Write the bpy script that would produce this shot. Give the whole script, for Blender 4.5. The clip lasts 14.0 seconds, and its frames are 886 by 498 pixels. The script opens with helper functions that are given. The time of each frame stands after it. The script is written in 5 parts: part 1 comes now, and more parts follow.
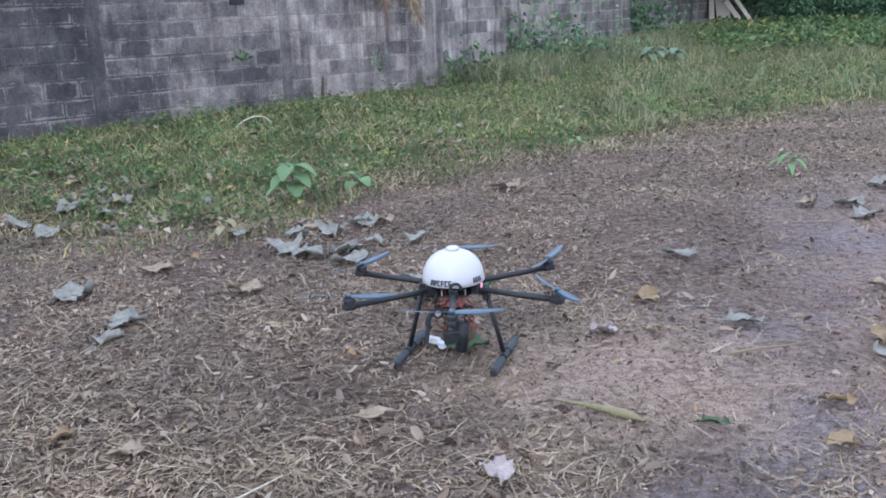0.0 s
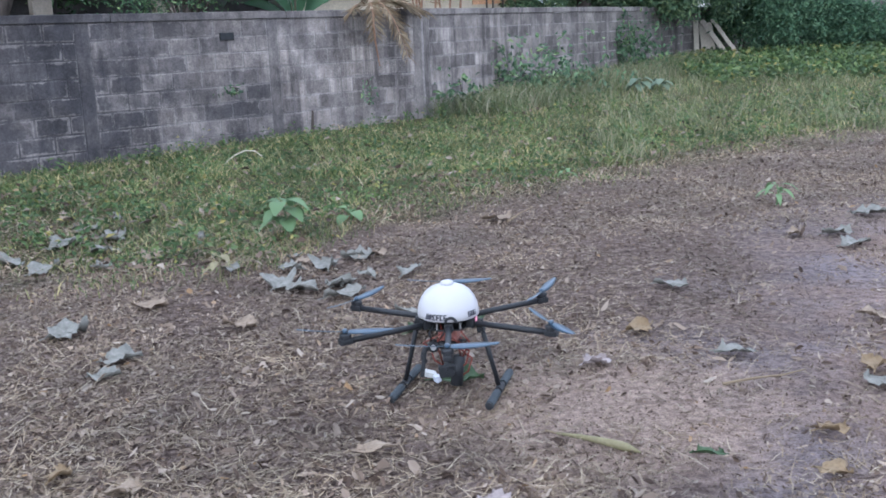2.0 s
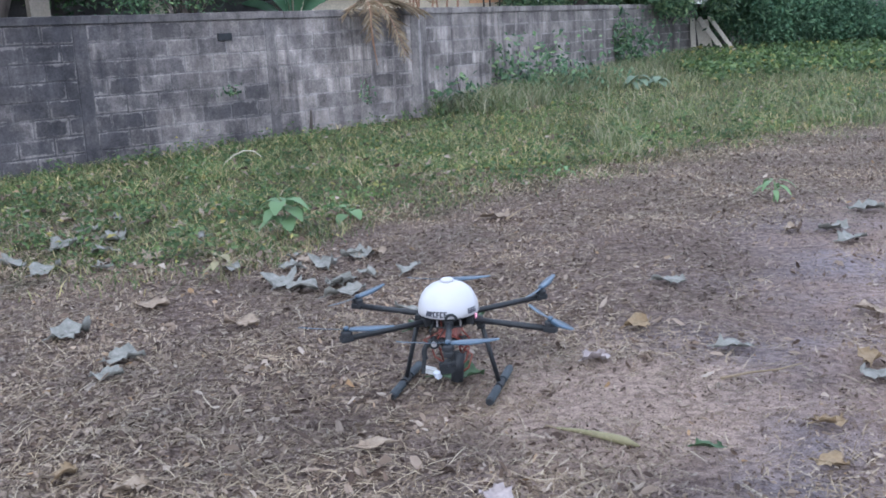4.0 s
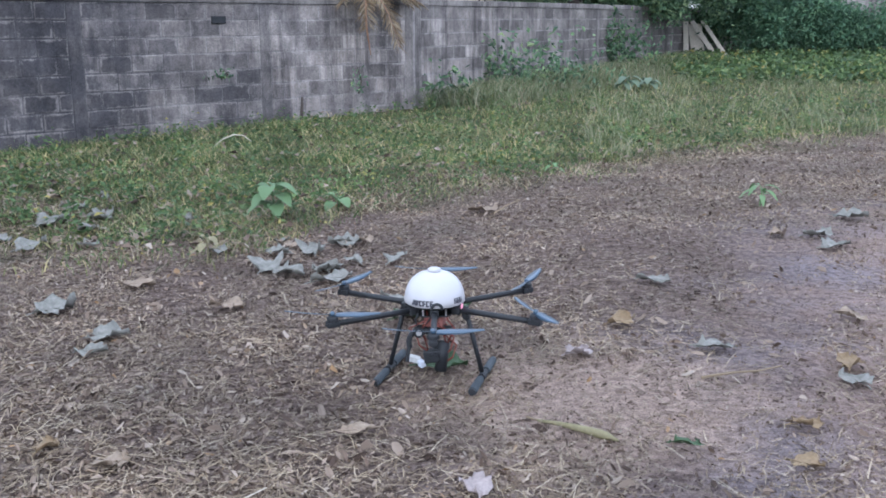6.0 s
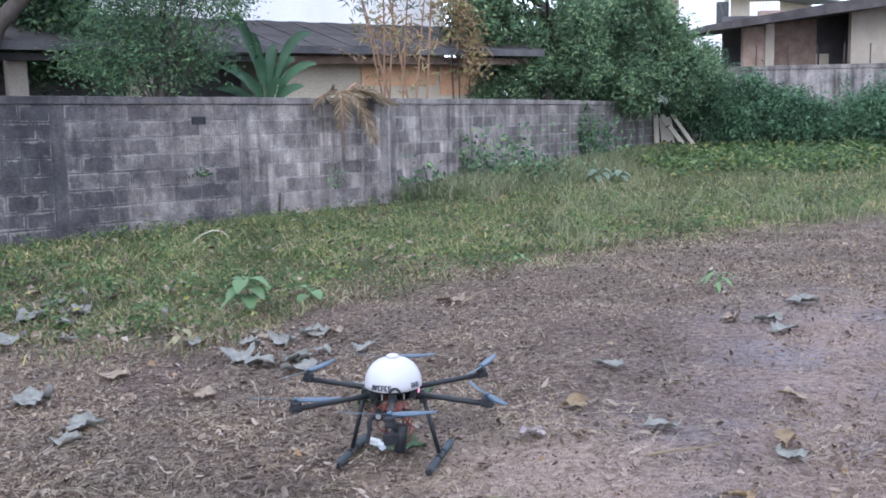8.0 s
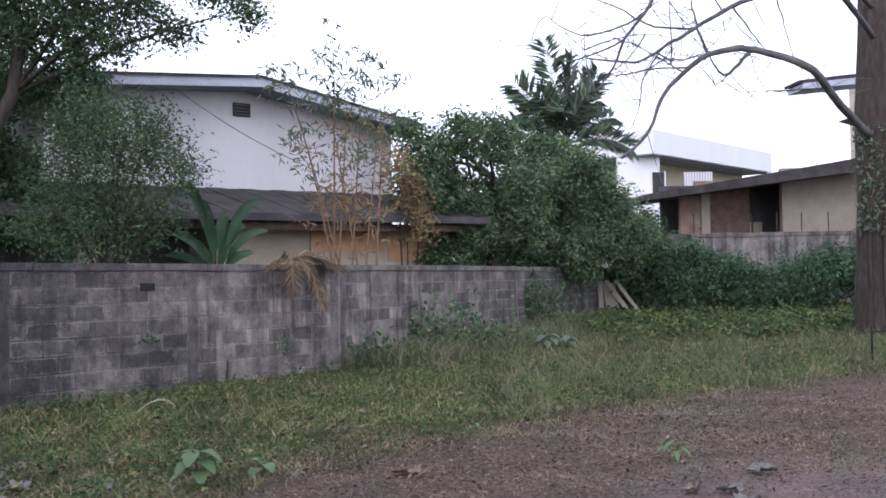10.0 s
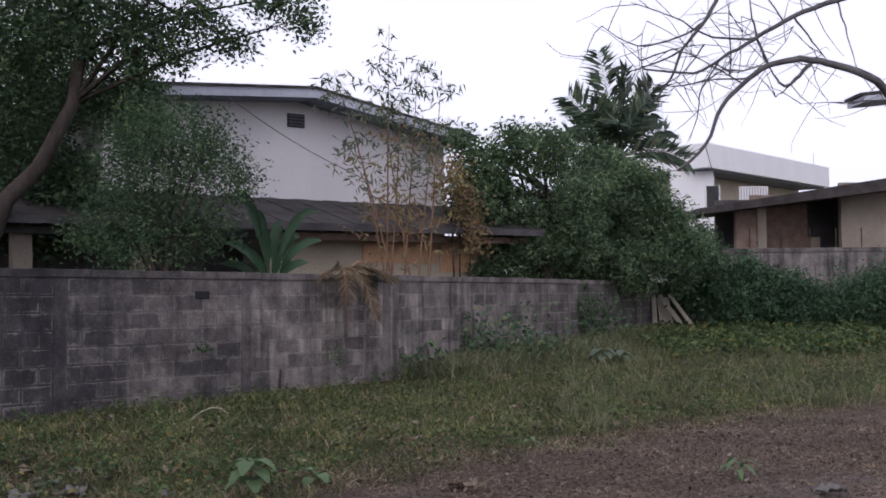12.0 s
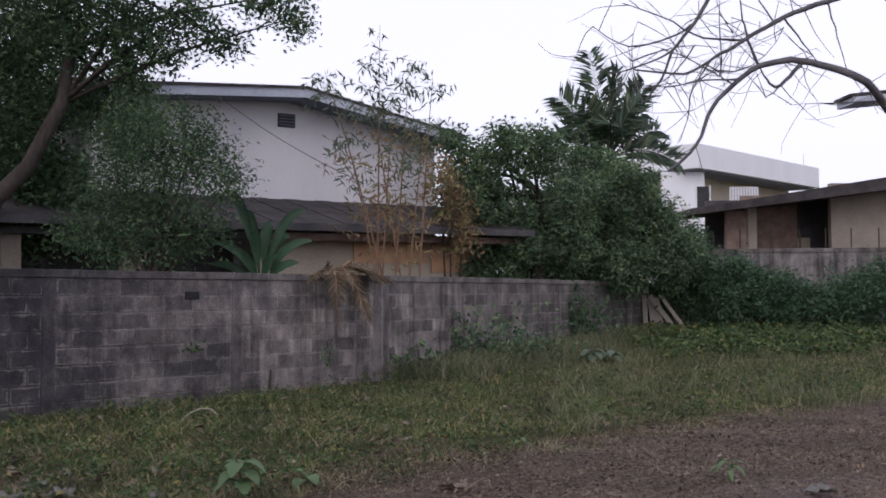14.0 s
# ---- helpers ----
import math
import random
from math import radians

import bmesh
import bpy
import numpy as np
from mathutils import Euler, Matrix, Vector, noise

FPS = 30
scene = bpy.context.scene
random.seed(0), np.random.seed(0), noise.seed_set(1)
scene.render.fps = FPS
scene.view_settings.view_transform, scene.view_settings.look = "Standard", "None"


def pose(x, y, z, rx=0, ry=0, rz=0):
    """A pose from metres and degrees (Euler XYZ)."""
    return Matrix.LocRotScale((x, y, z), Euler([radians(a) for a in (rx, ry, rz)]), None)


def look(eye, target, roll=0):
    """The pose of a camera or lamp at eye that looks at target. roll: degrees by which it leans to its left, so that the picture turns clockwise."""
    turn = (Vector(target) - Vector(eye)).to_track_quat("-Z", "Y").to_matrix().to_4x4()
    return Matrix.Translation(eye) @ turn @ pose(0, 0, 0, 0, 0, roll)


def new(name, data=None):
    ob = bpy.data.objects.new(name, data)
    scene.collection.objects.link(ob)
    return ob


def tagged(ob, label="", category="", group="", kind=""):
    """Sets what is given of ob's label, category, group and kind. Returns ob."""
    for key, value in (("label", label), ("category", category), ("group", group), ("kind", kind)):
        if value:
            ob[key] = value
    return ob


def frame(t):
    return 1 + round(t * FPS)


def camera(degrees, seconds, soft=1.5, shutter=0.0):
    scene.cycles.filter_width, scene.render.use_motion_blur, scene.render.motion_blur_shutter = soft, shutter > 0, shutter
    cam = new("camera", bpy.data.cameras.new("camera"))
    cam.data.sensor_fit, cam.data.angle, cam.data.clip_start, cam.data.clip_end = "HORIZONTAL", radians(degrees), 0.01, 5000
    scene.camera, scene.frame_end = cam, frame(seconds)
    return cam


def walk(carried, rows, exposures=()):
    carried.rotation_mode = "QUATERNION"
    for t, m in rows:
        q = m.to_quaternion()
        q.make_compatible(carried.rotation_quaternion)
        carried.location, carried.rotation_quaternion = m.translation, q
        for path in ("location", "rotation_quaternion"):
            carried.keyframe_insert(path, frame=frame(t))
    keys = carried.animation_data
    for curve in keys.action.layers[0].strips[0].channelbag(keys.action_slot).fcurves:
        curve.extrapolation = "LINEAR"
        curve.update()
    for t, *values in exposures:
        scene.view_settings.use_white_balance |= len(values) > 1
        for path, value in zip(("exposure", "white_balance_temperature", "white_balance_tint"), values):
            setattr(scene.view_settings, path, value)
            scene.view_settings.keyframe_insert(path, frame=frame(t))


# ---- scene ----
cam = camera(47.55, 14.0, soft=1.75)


def aim(x, y, z, yaw, pitch, roll):
    """Eye, yaw to the left of +y, pitch up and roll, in metres and degrees."""
    a, b = radians(yaw), radians(pitch)
    way = Vector((-math.sin(a) * math.cos(b), math.cos(a) * math.cos(b), math.sin(b)))
    return look((x, y, z), Vector((x, y, z)) + way, roll)


# seconds, eye, yaw, pitch, roll
PATH = [
    (0, -0.005, 0.170, 1.414, 3.11, -14.71, -2.43),
    (0.5, -0.009, 0.168, 1.420, 3.21, -14.36, -2.28),
    (1, -0.015, 0.153, 1.432, 2.75, -13.68, -2.64),
    (1.5, -0.020, 0.152, 1.434, 2.74, -13.22, -2.85),
    (2, -0.023, 0.134, 1.439, 2.39, -13.00, -2.84),
    (2.5, -0.022, 0.109, 1.436, 2.39, -12.51, -2.46),
    (3, -0.025, 0.112, 1.432, 2.33, -12.82, -2.66),
    (3.2, -0.027, 0.098, 1.443, 2.32, -12.78, -3.27),
    (5.5, -0.025, 0.099, 1.439, 1.83, -13.85, -2.00),
    (6, -0.041, 0.073, 1.435, 1.42, -13.47, -0.75),
    (6.5, -0.006, 0.030, 1.437, 0.96, -12.87, -1.06),
    (7, 0.032, -0.035, 1.455, 0.83, -11.60, -1.69),
    (7.5, 0.059, -0.107, 1.461, 0.23, -10.12, -1.27),
    (8, 0.076, -0.188, 1.475, 0.38, -8.26, -1.35),
    (8.5, 0.088, -0.204, 1.496, -1.27, -5.10, -1.33),
    (9, 0.051, -0.221, 1.520, -2.92, -2.47, -1.15),
    (9.2, 0.040, -0.223, 1.515, -3.12, -1.58, -1.19),
    (11.3, -0.094, -0.050, 1.517, -1.58, 2.27, -0.71),
    (11.5, -0.086, -0.048, 1.489, -1.09, 2.15, -0.63),
    (12, -0.079, -0.057, 1.491, -0.24, 1.75, -0.58),
    (12.5, -0.062, -0.053, 1.479, -0.02, 2.23, -0.45),
    (13, -0.062, -0.062, 1.480, -0.11, 1.79, -0.42),
    (13.5, -0.088, -0.055, 1.498, -0.53, 1.78, -0.61),
    (14, -0.074, -0.039, 1.495, -0.75, 1.75, -0.55),
]

EXPOSURES = [(0.0, 0.53, 5750, 9), (6.5, 0.53, 5750, 9), (7.5, 0.62, 5750, 10), (8.5, 0.62, 5900, 13), (9.0, 0.38, 5950, 15), (9.4, 0.22, 6000, 16), (11.0, -0.9, 6600, 21), (14.0, -0.97, 6600, 21)]
walk(cam, [(t, aim(x, y, z, a, b, c)) for t, x, y, z, a, b, c in PATH], EXPOSURES)

# ---- sky and sun ----
world = bpy.data.worlds.new("sky")
scene.world = world
world.use_nodes = True
wn = world.node_tree.nodes
wn.clear()
sky = wn.new("ShaderNodeTexSky")
sky.sky_type, sky.sun_disc = "NISHITA", False
sky.sun_elevation, sky.sun_rotation = radians(35), radians(200)
sky.air_density, sky.dust_density = 1.0, 4.0
pale = wn.new("ShaderNodeHueSaturation")
pale.inputs["Saturation"].default_value = 0.3
back = wn.new("ShaderNodeBackground")
back.inputs["Strength"].default_value = 0.15
wout = wn.new("ShaderNodeOutputWorld")
wl = world.node_tree.links
wl.new(sky.outputs[0], pale.inputs["Color"])
cloud = wn.new("ShaderNodeMix")
cloud.data_type = "RGBA"
cloud.inputs[0].default_value = 0.8
cloud.inputs[7].default_value = (14.2, 15.4, 18.0, 1)
wl.new(pale.outputs[0], cloud.inputs[6])
wl.new(cloud.outputs[2], back.inputs["Color"])
wl.new(back.outputs[0], wout.inputs["Surface"])

sun = new("sun", bpy.data.lights.new("sun", "SUN"))
sun.data.energy, sun.data.angle, sun.data.color = 0.8, radians(35), (1.0, 0.97, 0.93)
sun.matrix_world = look((-5, -14, 13), (0, 6, 0))


# ---- materials ----
def material(name, rough=0.8, metal=0.0, spec=0.4):
    m = bpy.data.materials.new(name)
    m.use_nodes = True
    b = m.node_tree.nodes["Principled BSDF"]
    b.inputs["Roughness"].default_value, b.inputs["Metallic"].default_value = rough, metal
    b.inputs["Specular IOR Level"].default_value = spec
    return m, m.node_tree.nodes, m.node_tree.links, b


def ramp(nodes, links, value, stops):
    r = nodes.new("ShaderNodeValToRGB")
    while len(r.color_ramp.elements) < len(stops):
        r.color_ramp.elements.new(0.5)
    for e, (at, colour) in zip(r.color_ramp.elements, stops):
        e.position, e.color = at, (*colour, 1)
    links.new(value, r.inputs[0])
    return r.outputs[0]


def noise_of(nodes, links, vector, scale, detail=4.0, rough=0.6, stretch=None):
    if stretch:
        mp = nodes.new("ShaderNodeMapping")
        mp.inputs["Scale"].default_value = stretch
        links.new(vector, mp.inputs["Vector"])
        vector = mp.outputs[0]
    n = nodes.new("ShaderNodeTexNoise")
    n.inputs["Scale"].default_value, n.inputs["Detail"].default_value, n.inputs["Roughness"].default_value = scale, detail, rough
    links.new(vector, n.inputs["Vector"])
    return n.outputs["Fac"]


def blend(nodes, links, fac, a, b, mode="MIX"):
    m = nodes.new("ShaderNodeMix")
    m.data_type, m.blend_type = "RGBA", mode
    for sock, v in ((m.inputs[0], fac), (m.inputs[6], a), (m.inputs[7], b)):
        if isinstance(v, (int, float)):
            sock.default_value = v
        elif isinstance(v, tuple):
            sock.default_value = (*v, 1)
        else:
            links.new(v, sock)
    return m.outputs[2]


def bump(nodes, links, bsdf, height, strength=0.4, distance=0.01):
    b = nodes.new("ShaderNodeBump")
    b.inputs["Strength"].default_value, b.inputs["Distance"].default_value = strength, distance
    links.new(height, b.inputs["Height"])
    links.new(b.outputs[0], bsdf.inputs["Normal"])


def surface(name, stops, scale=8.0, fine=60.0, rough=0.85, metal=0.0, relief=0.3, stretch=None, spec=0.3, grainy=(0.72, 1.12)):
    """A plain worn surface: coarse stains from a colour ramp, fine grain over it, and relief."""
    m, n, l, b = material(name, rough, metal, spec)
    at = n.new("ShaderNodeNewGeometry").outputs["Position"]
    coarse, grain = noise_of(n, l, at, scale, stretch=stretch), noise_of(n, l, at, fine)
    colour = ramp(n, l, coarse, stops)
    tone = ramp(n, l, grain, [(0.25, (grainy[0],) * 3), (0.75, (grainy[1],) * 3)])
    l.new(blend(n, l, 1.0, colour, tone, "MULTIPLY"), b.inputs["Base Color"])
    bump(n, l, b, grain, relief, 0.004)
    return m


def leafy(name, stops, rough=0.6, spec=0.3, glow=0.25):
    """Leaves, each of its own tone out of the ramp, that let some light through."""
    m, n, l, b = material(name, rough, 0.0, spec)
    geo = n.new("ShaderNodeNewGeometry")
    colour = ramp(n, l, geo.outputs["Random Per Island"], stops)
    patch = noise_of(n, l, geo.outputs["Position"], 1.3, 2.0)
    tone = ramp(n, l, patch, [(0.3, (0.6, 0.62, 0.62)), (0.7, (1.3, 1.27, 1.18))])
    colour = blend(n, l, 1.0, colour, tone, "MULTIPLY")
    l.new(colour, b.inputs["Base Color"])
    thin = n.new("ShaderNodeBsdfTranslucent")
    l.new(colour, thin.inputs["Color"])
    mix = n.new("ShaderNodeMixShader")
    mix.inputs[0].default_value = glow
    l.new(b.outputs[0], mix.inputs[1])
    l.new(thin.outputs[0], mix.inputs[2])
    l.new(mix.outputs[0], n["Material Output"].inputs["Surface"])
    return m


def wall_material(name, lift=1.0, tone_of=None):
    """Weathered grey concrete block: tone block by block, mould runs, mottled darker to the west and on the far
    stretch, lime smeared at the joints.
    """
    m, n, l, b = material(name, 0.92, 0.0, 0.2)
    geo = n.new("ShaderNodeNewGeometry").outputs["Position"]
    info = n.new("ShaderNodeObjectInfo").outputs["Random"]
    base = ramp(n, l, info, [(0.0, (0.098, 0.088, 0.085)), (0.2, (0.165, 0.146, 0.139)), (0.5, (0.232, 0.204, 0.190)), (0.8, (0.292, 0.257, 0.239)), (1.0, (0.372, 0.332, 0.308))])
    if tone_of:
        base = blend(n, l, 0.0, tone_of, tone_of)
    runs = noise_of(n, l, geo, 1.0, 6.0, 0.7, stretch=(2.6, 2.6, 0.16))
    dark = ramp(n, l, runs, [(0.40, (0.12, 0.12, 0.12)), (0.545, (1, 1, 1))])
    colour = blend(n, l, dark, (0.062, 0.056, 0.056), base)
    pos = n.new("ShaderNodeSeparateXYZ")
    l.new(geo, pos.inputs[0])
    wander = n.new("ShaderNodeMath")
    wander.operation = "MULTIPLY_ADD"
    l.new(noise_of(n, l, geo, 1.3, 6.0, 0.75), wander.inputs[0])
    wander.inputs[1].default_value = 9.0
    l.new(pos.outputs["X"], wander.inputs[2])
    west = n.new("ShaderNodeMapRange")
    west.inputs["From Min"].default_value, west.inputs["From Max"].default_value = 3.4, 0.0
    west.inputs["To Max"].default_value = 0.88
    l.new(wander.outputs[0], west.inputs["Value"])
    lime = ramp(n, l, noise_of(n, l, geo, 1.0, 6.0, 0.75, stretch=(5.0, 5.0, 2.0)), [(0.52, (0, 0, 0)), (0.74, (0.55, 0.55, 0.55))])
    colour = blend(n, l, lime, colour, (0.37, 0.335, 0.312))
    if not tone_of:
        local = n.new("ShaderNodeSeparateXYZ")
        l.new(n.new("ShaderNodeTexCoord").outputs["Generated"], local.inputs[0])
        edges = []
        for axis, gain, shift in (("Z", 2.0, -1.0), ("X", 4.0, -2.0)):
            move = n.new("ShaderNodeMath")
            move.operation = "MULTIPLY_ADD"
            l.new(local.outputs[axis], move.inputs[0])
            move.inputs[1].default_value, move.inputs[2].default_value = gain, shift
            size = n.new("ShaderNodeMath")
            size.operation = "ABSOLUTE"
            l.new(move.outputs[0], size.inputs[0])
            less = n.new("ShaderNodeMath")
            less.operation = "SUBTRACT"
            l.new(size.outputs[0], less.inputs[0])
            less.inputs[1].default_value = 0.0 if axis == "Z" else 1.0
            edges.append(less.outputs[0])
        rim = n.new("ShaderNodeMath")
        rim.operation = "MAXIMUM"
        l.new(edges[0], rim.inputs[0])
        l.new(edges[1], rim.inputs[1])
        near_joint = n.new("ShaderNodeMath")
        near_joint.operation = "MULTIPLY_ADD"
        l.new(noise_of(n, l, geo, 4.0, 6.0, 0.75), near_joint.inputs[0])
        near_joint.inputs[1].default_value = 2.0
        l.new(rim.outputs[0], near_joint.inputs[2])
        half = n.new("ShaderNodeMath")
        half.operation = "MULTIPLY"
        l.new(near_joint.outputs[0], half.inputs[0])
        half.inputs[1].default_value = 0.5
        smear = ramp(n, l, half.outputs[0], [(0.91, (0, 0, 0)), (1.0, (0.5, 0.5, 0.5))])
    wash = ramp(n, l, noise_of(n, l, geo, 1.0, 5.0, 0.65, stretch=(1.1, 1.1, 0.55)), [(0.5, (0, 0, 0)), (0.66, (0.42, 0.42, 0.42))])
    colour = blend(n, l, wash, colour, (0.30, 0.272, 0.262))
    colour = blend(n, l, west.outputs[0], colour, (0.043, 0.042, 0.048))
    if not tone_of:
        colour = blend(n, l, smear, colour, (0.25, 0.228, 0.218))
    if not tone_of:
        # blocks turn darker, unevenly, towards the east
        east_dark = n.new("ShaderNodeMapRange")
        east_dark.inputs["From Min"].default_value, east_dark.inputs["From Max"].default_value = 4.3, 7.6
        east_dark.inputs["To Max"].default_value = 0.74
        l.new(wander.outputs[0], east_dark.inputs["Value"])
        colour = blend(n, l, east_dark.outputs[0], colour, (0.092, 0.084, 0.078))
    blot = ramp(n, l, noise_of(n, l, geo, 2.4, 6.0, 0.7), [(0.36, (0.55, 0.54, 0.54)), (0.6, (1.12, 1.1, 1.08))])
    colour = blend(n, l, 1.0, colour, blot, "MULTIPLY")
    grain = noise_of(n, l, geo, 45.0, 5.0)
    tone = ramp(n, l, grain, [(0.3, (0.72 * lift,) * 3), (0.7, (1.2 * lift,) * 3)])
    l.new(blend(n, l, 1.0, colour, tone, "MULTIPLY"), b.inputs["Base Color"])
    bump(n, l, b, grain, 0.5, 0.006)
    return m


def ground_material():
    """Bare dusty earth, browner under litter, darker and green-brown under the grass."""
    m, n, l, b = material("earth", 1.0, 0.0, 0.03)
    at = n.new("ShaderNodeNewGeometry").outputs["Position"]
    earth = ramp(n, l, noise_of(n, l, at, 1.1, 6.0), [(0.3, (0.188, 0.156, 0.156)), (0.5, (0.240, 0.208, 0.215)), (0.7, (0.297, 0.254, 0.257))])
    sandy = ramp(n, l, noise_of(n, l, at, 0.9, 4.0, 0.6), [(0.42, (0.96, 0.97, 1.0)), (0.58, (1.1, 0.97, 0.84))])
    earth = blend(n, l, 1.0, earth, sandy, "MULTIPLY")
    # a scuffed sandy patch where the drone set down
    spot = n.new("ShaderNodeVectorMath")
    spot.operation = "DISTANCE"
    l.new(at, spot.inputs[0])
    spot.inputs[1].default_value = (0.42, 3.62, 0.0)
    ragged = n.new("ShaderNodeMath")
    ragged.operation = "MULTIPLY_ADD"
    l.new(noise_of(n, l, at, 2.6, 6.0, 0.7), ragged.inputs[0])
    ragged.inputs[1].default_value = -1.1
    l.new(spot.outputs["Value"], ragged.inputs[2])
    sand = n.new("ShaderNodeMapRange")
    sand.inputs["From Min"].default_value, sand.inputs["From Max"].default_value = 0.25, -0.15
    l.new(ragged.outputs[0], sand.inputs["Value"])
    mulch = ramp(n, l, noise_of(n, l, at, 22.0, 6.0, 0.75), [(0.3, (0.052, 0.038, 0.033)), (0.52, (0.158, 0.122, 0.107)), (0.75, (0.305, 0.25, 0.224))])
    pos = n.new("ShaderNodeSeparateXYZ")
    l.new(at, pos.inputs[0])
    side = n.new("ShaderNodeMath")
    side.operation = "MULTIPLY_ADD"
    l.new(pos.outputs["Y"], side.inputs[0])
    side.inputs[1].default_value = -0.45
    l.new(pos.outputs["X"], side.inputs[2])
    worn = n.new("ShaderNodeMath")
    worn.operation = "MULTIPLY_ADD"
    l.new(noise_of(n, l, at, 1.3, 6.0, 0.65), worn.inputs[0])
    worn.inputs[1].default_value = 2.2
    l.new(side.outputs[0], worn.inputs[2])
    bare_earth = n.new("ShaderNodeMapRange")
    bare_earth.inputs["From Min"].default_value, bare_earth.inputs["From Max"].default_value = -0.5, 0.8
    l.new(worn.outputs[0], bare_earth.inputs["Value"])
    near_by = n.new("ShaderNodeMapRange")
    near_by.inputs["From Min"].default_value, near_by.inputs["From Max"].default_value = 8.2, 6.6
    l.new(pos.outputs["Y"], near_by.inputs["Value"])
    not_under = n.new("ShaderNodeMapRange")
    not_under.inputs["From Min"].default_value, not_under.inputs["From Max"].default_value = 0.8, 2.4
    l.new(pos.outputs["Y"], not_under.inputs["Value"])
    limit = n.new("ShaderNodeMath")
    limit.operation = "MULTIPLY"
    l.new(near_by.outputs[0], limit.inputs[0])
    l.new(not_under.outputs[0], limit.inputs[1])
    both = n.new("ShaderNodeMath")
    both.operation = "MULTIPLY"
    l.new(bare_earth.outputs[0], both.inputs[0])
    l.new(limit.outputs[0], both.inputs[1])
    colour = blend(n, l, both.outputs[0], mulch, earth)
    colour = blend(n, l, sand.outputs[0], colour, (0.36, 0.278, 0.236))
    reach = n.new("ShaderNodeMath")
    reach.operation = "MULTIPLY_ADD"
    l.new(pos.outputs["X"], reach.inputs[0])
    reach.inputs[1].default_value = -0.75
    l.new(pos.outputs["Y"], reach.inputs[2])
    wob = n.new("ShaderNodeMath")
    wob.operation = "MULTIPLY_ADD"
    l.new(noise_of(n, l, at, 0.9, 3.0), wob.inputs[0])
    wob.inputs[1].default_value = 3.0
    l.new(reach.outputs[0], wob.inputs[2])
    green = n.new("ShaderNodeMapRange")
    green.inputs["From Min"].default_value, green.inputs["From Max"].default_value = 9.0, 10.2
    l.new(wob.outputs[0], green.inputs["Value"])
    under = ramp(n, l, noise_of(n, l, at, 14.0, 5.0), [(0.3, (0.036, 0.040, 0.020)), (0.55, (0.082, 0.082, 0.043)), (0.8, (0.140, 0.120, 0.078))])
    colour = blend(n, l, green.outputs[0], colour, under)
    grain = noise_of(n, l, at, 120.0, 6.0, 0.7)
    tone = ramp(n, l, grain, [(0.3, (0.6, 0.6, 0.6)), (0.7, (1.25, 1.25, 1.25))])
    colour = blend(n, l, 1.0, colour, tone, "MULTIPLY")
    clods = ramp(n, l, noise_of(n, l, at, 26.0, 6.0, 0.75), [(0.36, (0.5, 0.48, 0.48)), (0.56, (1.08, 1.06, 1.05)), (0.75, (1.25, 1.2, 1.16))])
    l.new(blend(n, l, 1.0, colour, clods, "MULTIPLY"), b.inputs["Base Color"])
    bump(n, l, b, noise_of(n, l, at, 34.0, 9.0, 0.8), 1.0, 0.035)
    return m


EARTH = ground_material()
BLOCK = wall_material("concrete_block")
CONCRETE = wall_material("cast_concrete", 1.0, (0.185, 0.166, 0.157))
JOINT = wall_material("wall_mortar", 1.0, (0.26, 0.238, 0.23))
RENDER_WHITE = surface("white_render", [(0.3, (0.72, 0.69, 0.70)), (0.6, (0.80, 0.78, 0.78)), (0.8, (0.84, 0.82, 0.81))], 0.7, 30.0, 0.85, stretch=(1, 1, 0.35), grainy=(0.92, 1.04), relief=0.1)
RENDER_CREAM = surface("cream_render", [(0.3, (0.55, 0.47, 0.36)), (0.7, (0.68, 0.59, 0.45))], 1.0, 30.0)
RENDER_BEIGE = surface("beige_render", [(0.3, (0.280, 0.238, 0.196)), (0.7, (0.378, 0.322, 0.266))], 1.2, 30.0)
# warm orange light on the lower wall, put into the colour
RENDER_ORANGE_LIT = surface("orange_lit_render", [(0.3, (0.685, 0.359, 0.187)), (0.7, (0.828, 0.538, 0.333))], 2.0, 30.0)
# dark tone, mostly standing in for shade under eaves and in recesses
DARK_SHADED = surface("dark_shaded_render", [(0.3, (0.05, 0.05, 0.055)), (0.7, (0.12, 0.11, 0.11))], 1.5, 30.0)
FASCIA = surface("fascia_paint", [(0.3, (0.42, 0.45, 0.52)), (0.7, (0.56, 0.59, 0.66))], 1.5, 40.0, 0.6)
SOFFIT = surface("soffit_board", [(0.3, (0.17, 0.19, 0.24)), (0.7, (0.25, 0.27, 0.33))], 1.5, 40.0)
ROOFING = surface("roof_sheet", [(0.3, (0.037, 0.032, 0.032)), (0.55, (0.069, 0.060, 0.060)), (0.8, (0.105, 0.093, 0.089))], 2.2, 40.0, 0.9)
OLD_BRICK = surface("old_brick", [(0.3, (0.196, 0.119, 0.091)), (0.7, (0.308, 0.231, 0.189))], 3.0, 30.0)
GLASS_DARK = surface("window_glass", [(0.3, (0.03, 0.035, 0.04)), (0.7, (0.06, 0.065, 0.07))], 1.0, 10.0, 0.08, spec=0.6, relief=0.0)
WOOD_PALE = surface("weathered_plank", [(0.3, (0.299, 0.261, 0.209)), (0.7, (0.412, 0.367, 0.307))], 5.0, 60.0, 0.85, stretch=(6, 6, 0.6))
BARK = surface("bark", [(0.3, (0.038, 0.030, 0.026)), (0.6, (0.075, 0.061, 0.053)), (0.8, (0.120, 0.101, 0.090))], 6.0, 50.0, 0.95, relief=0.8, stretch=(2, 2, 0.5))
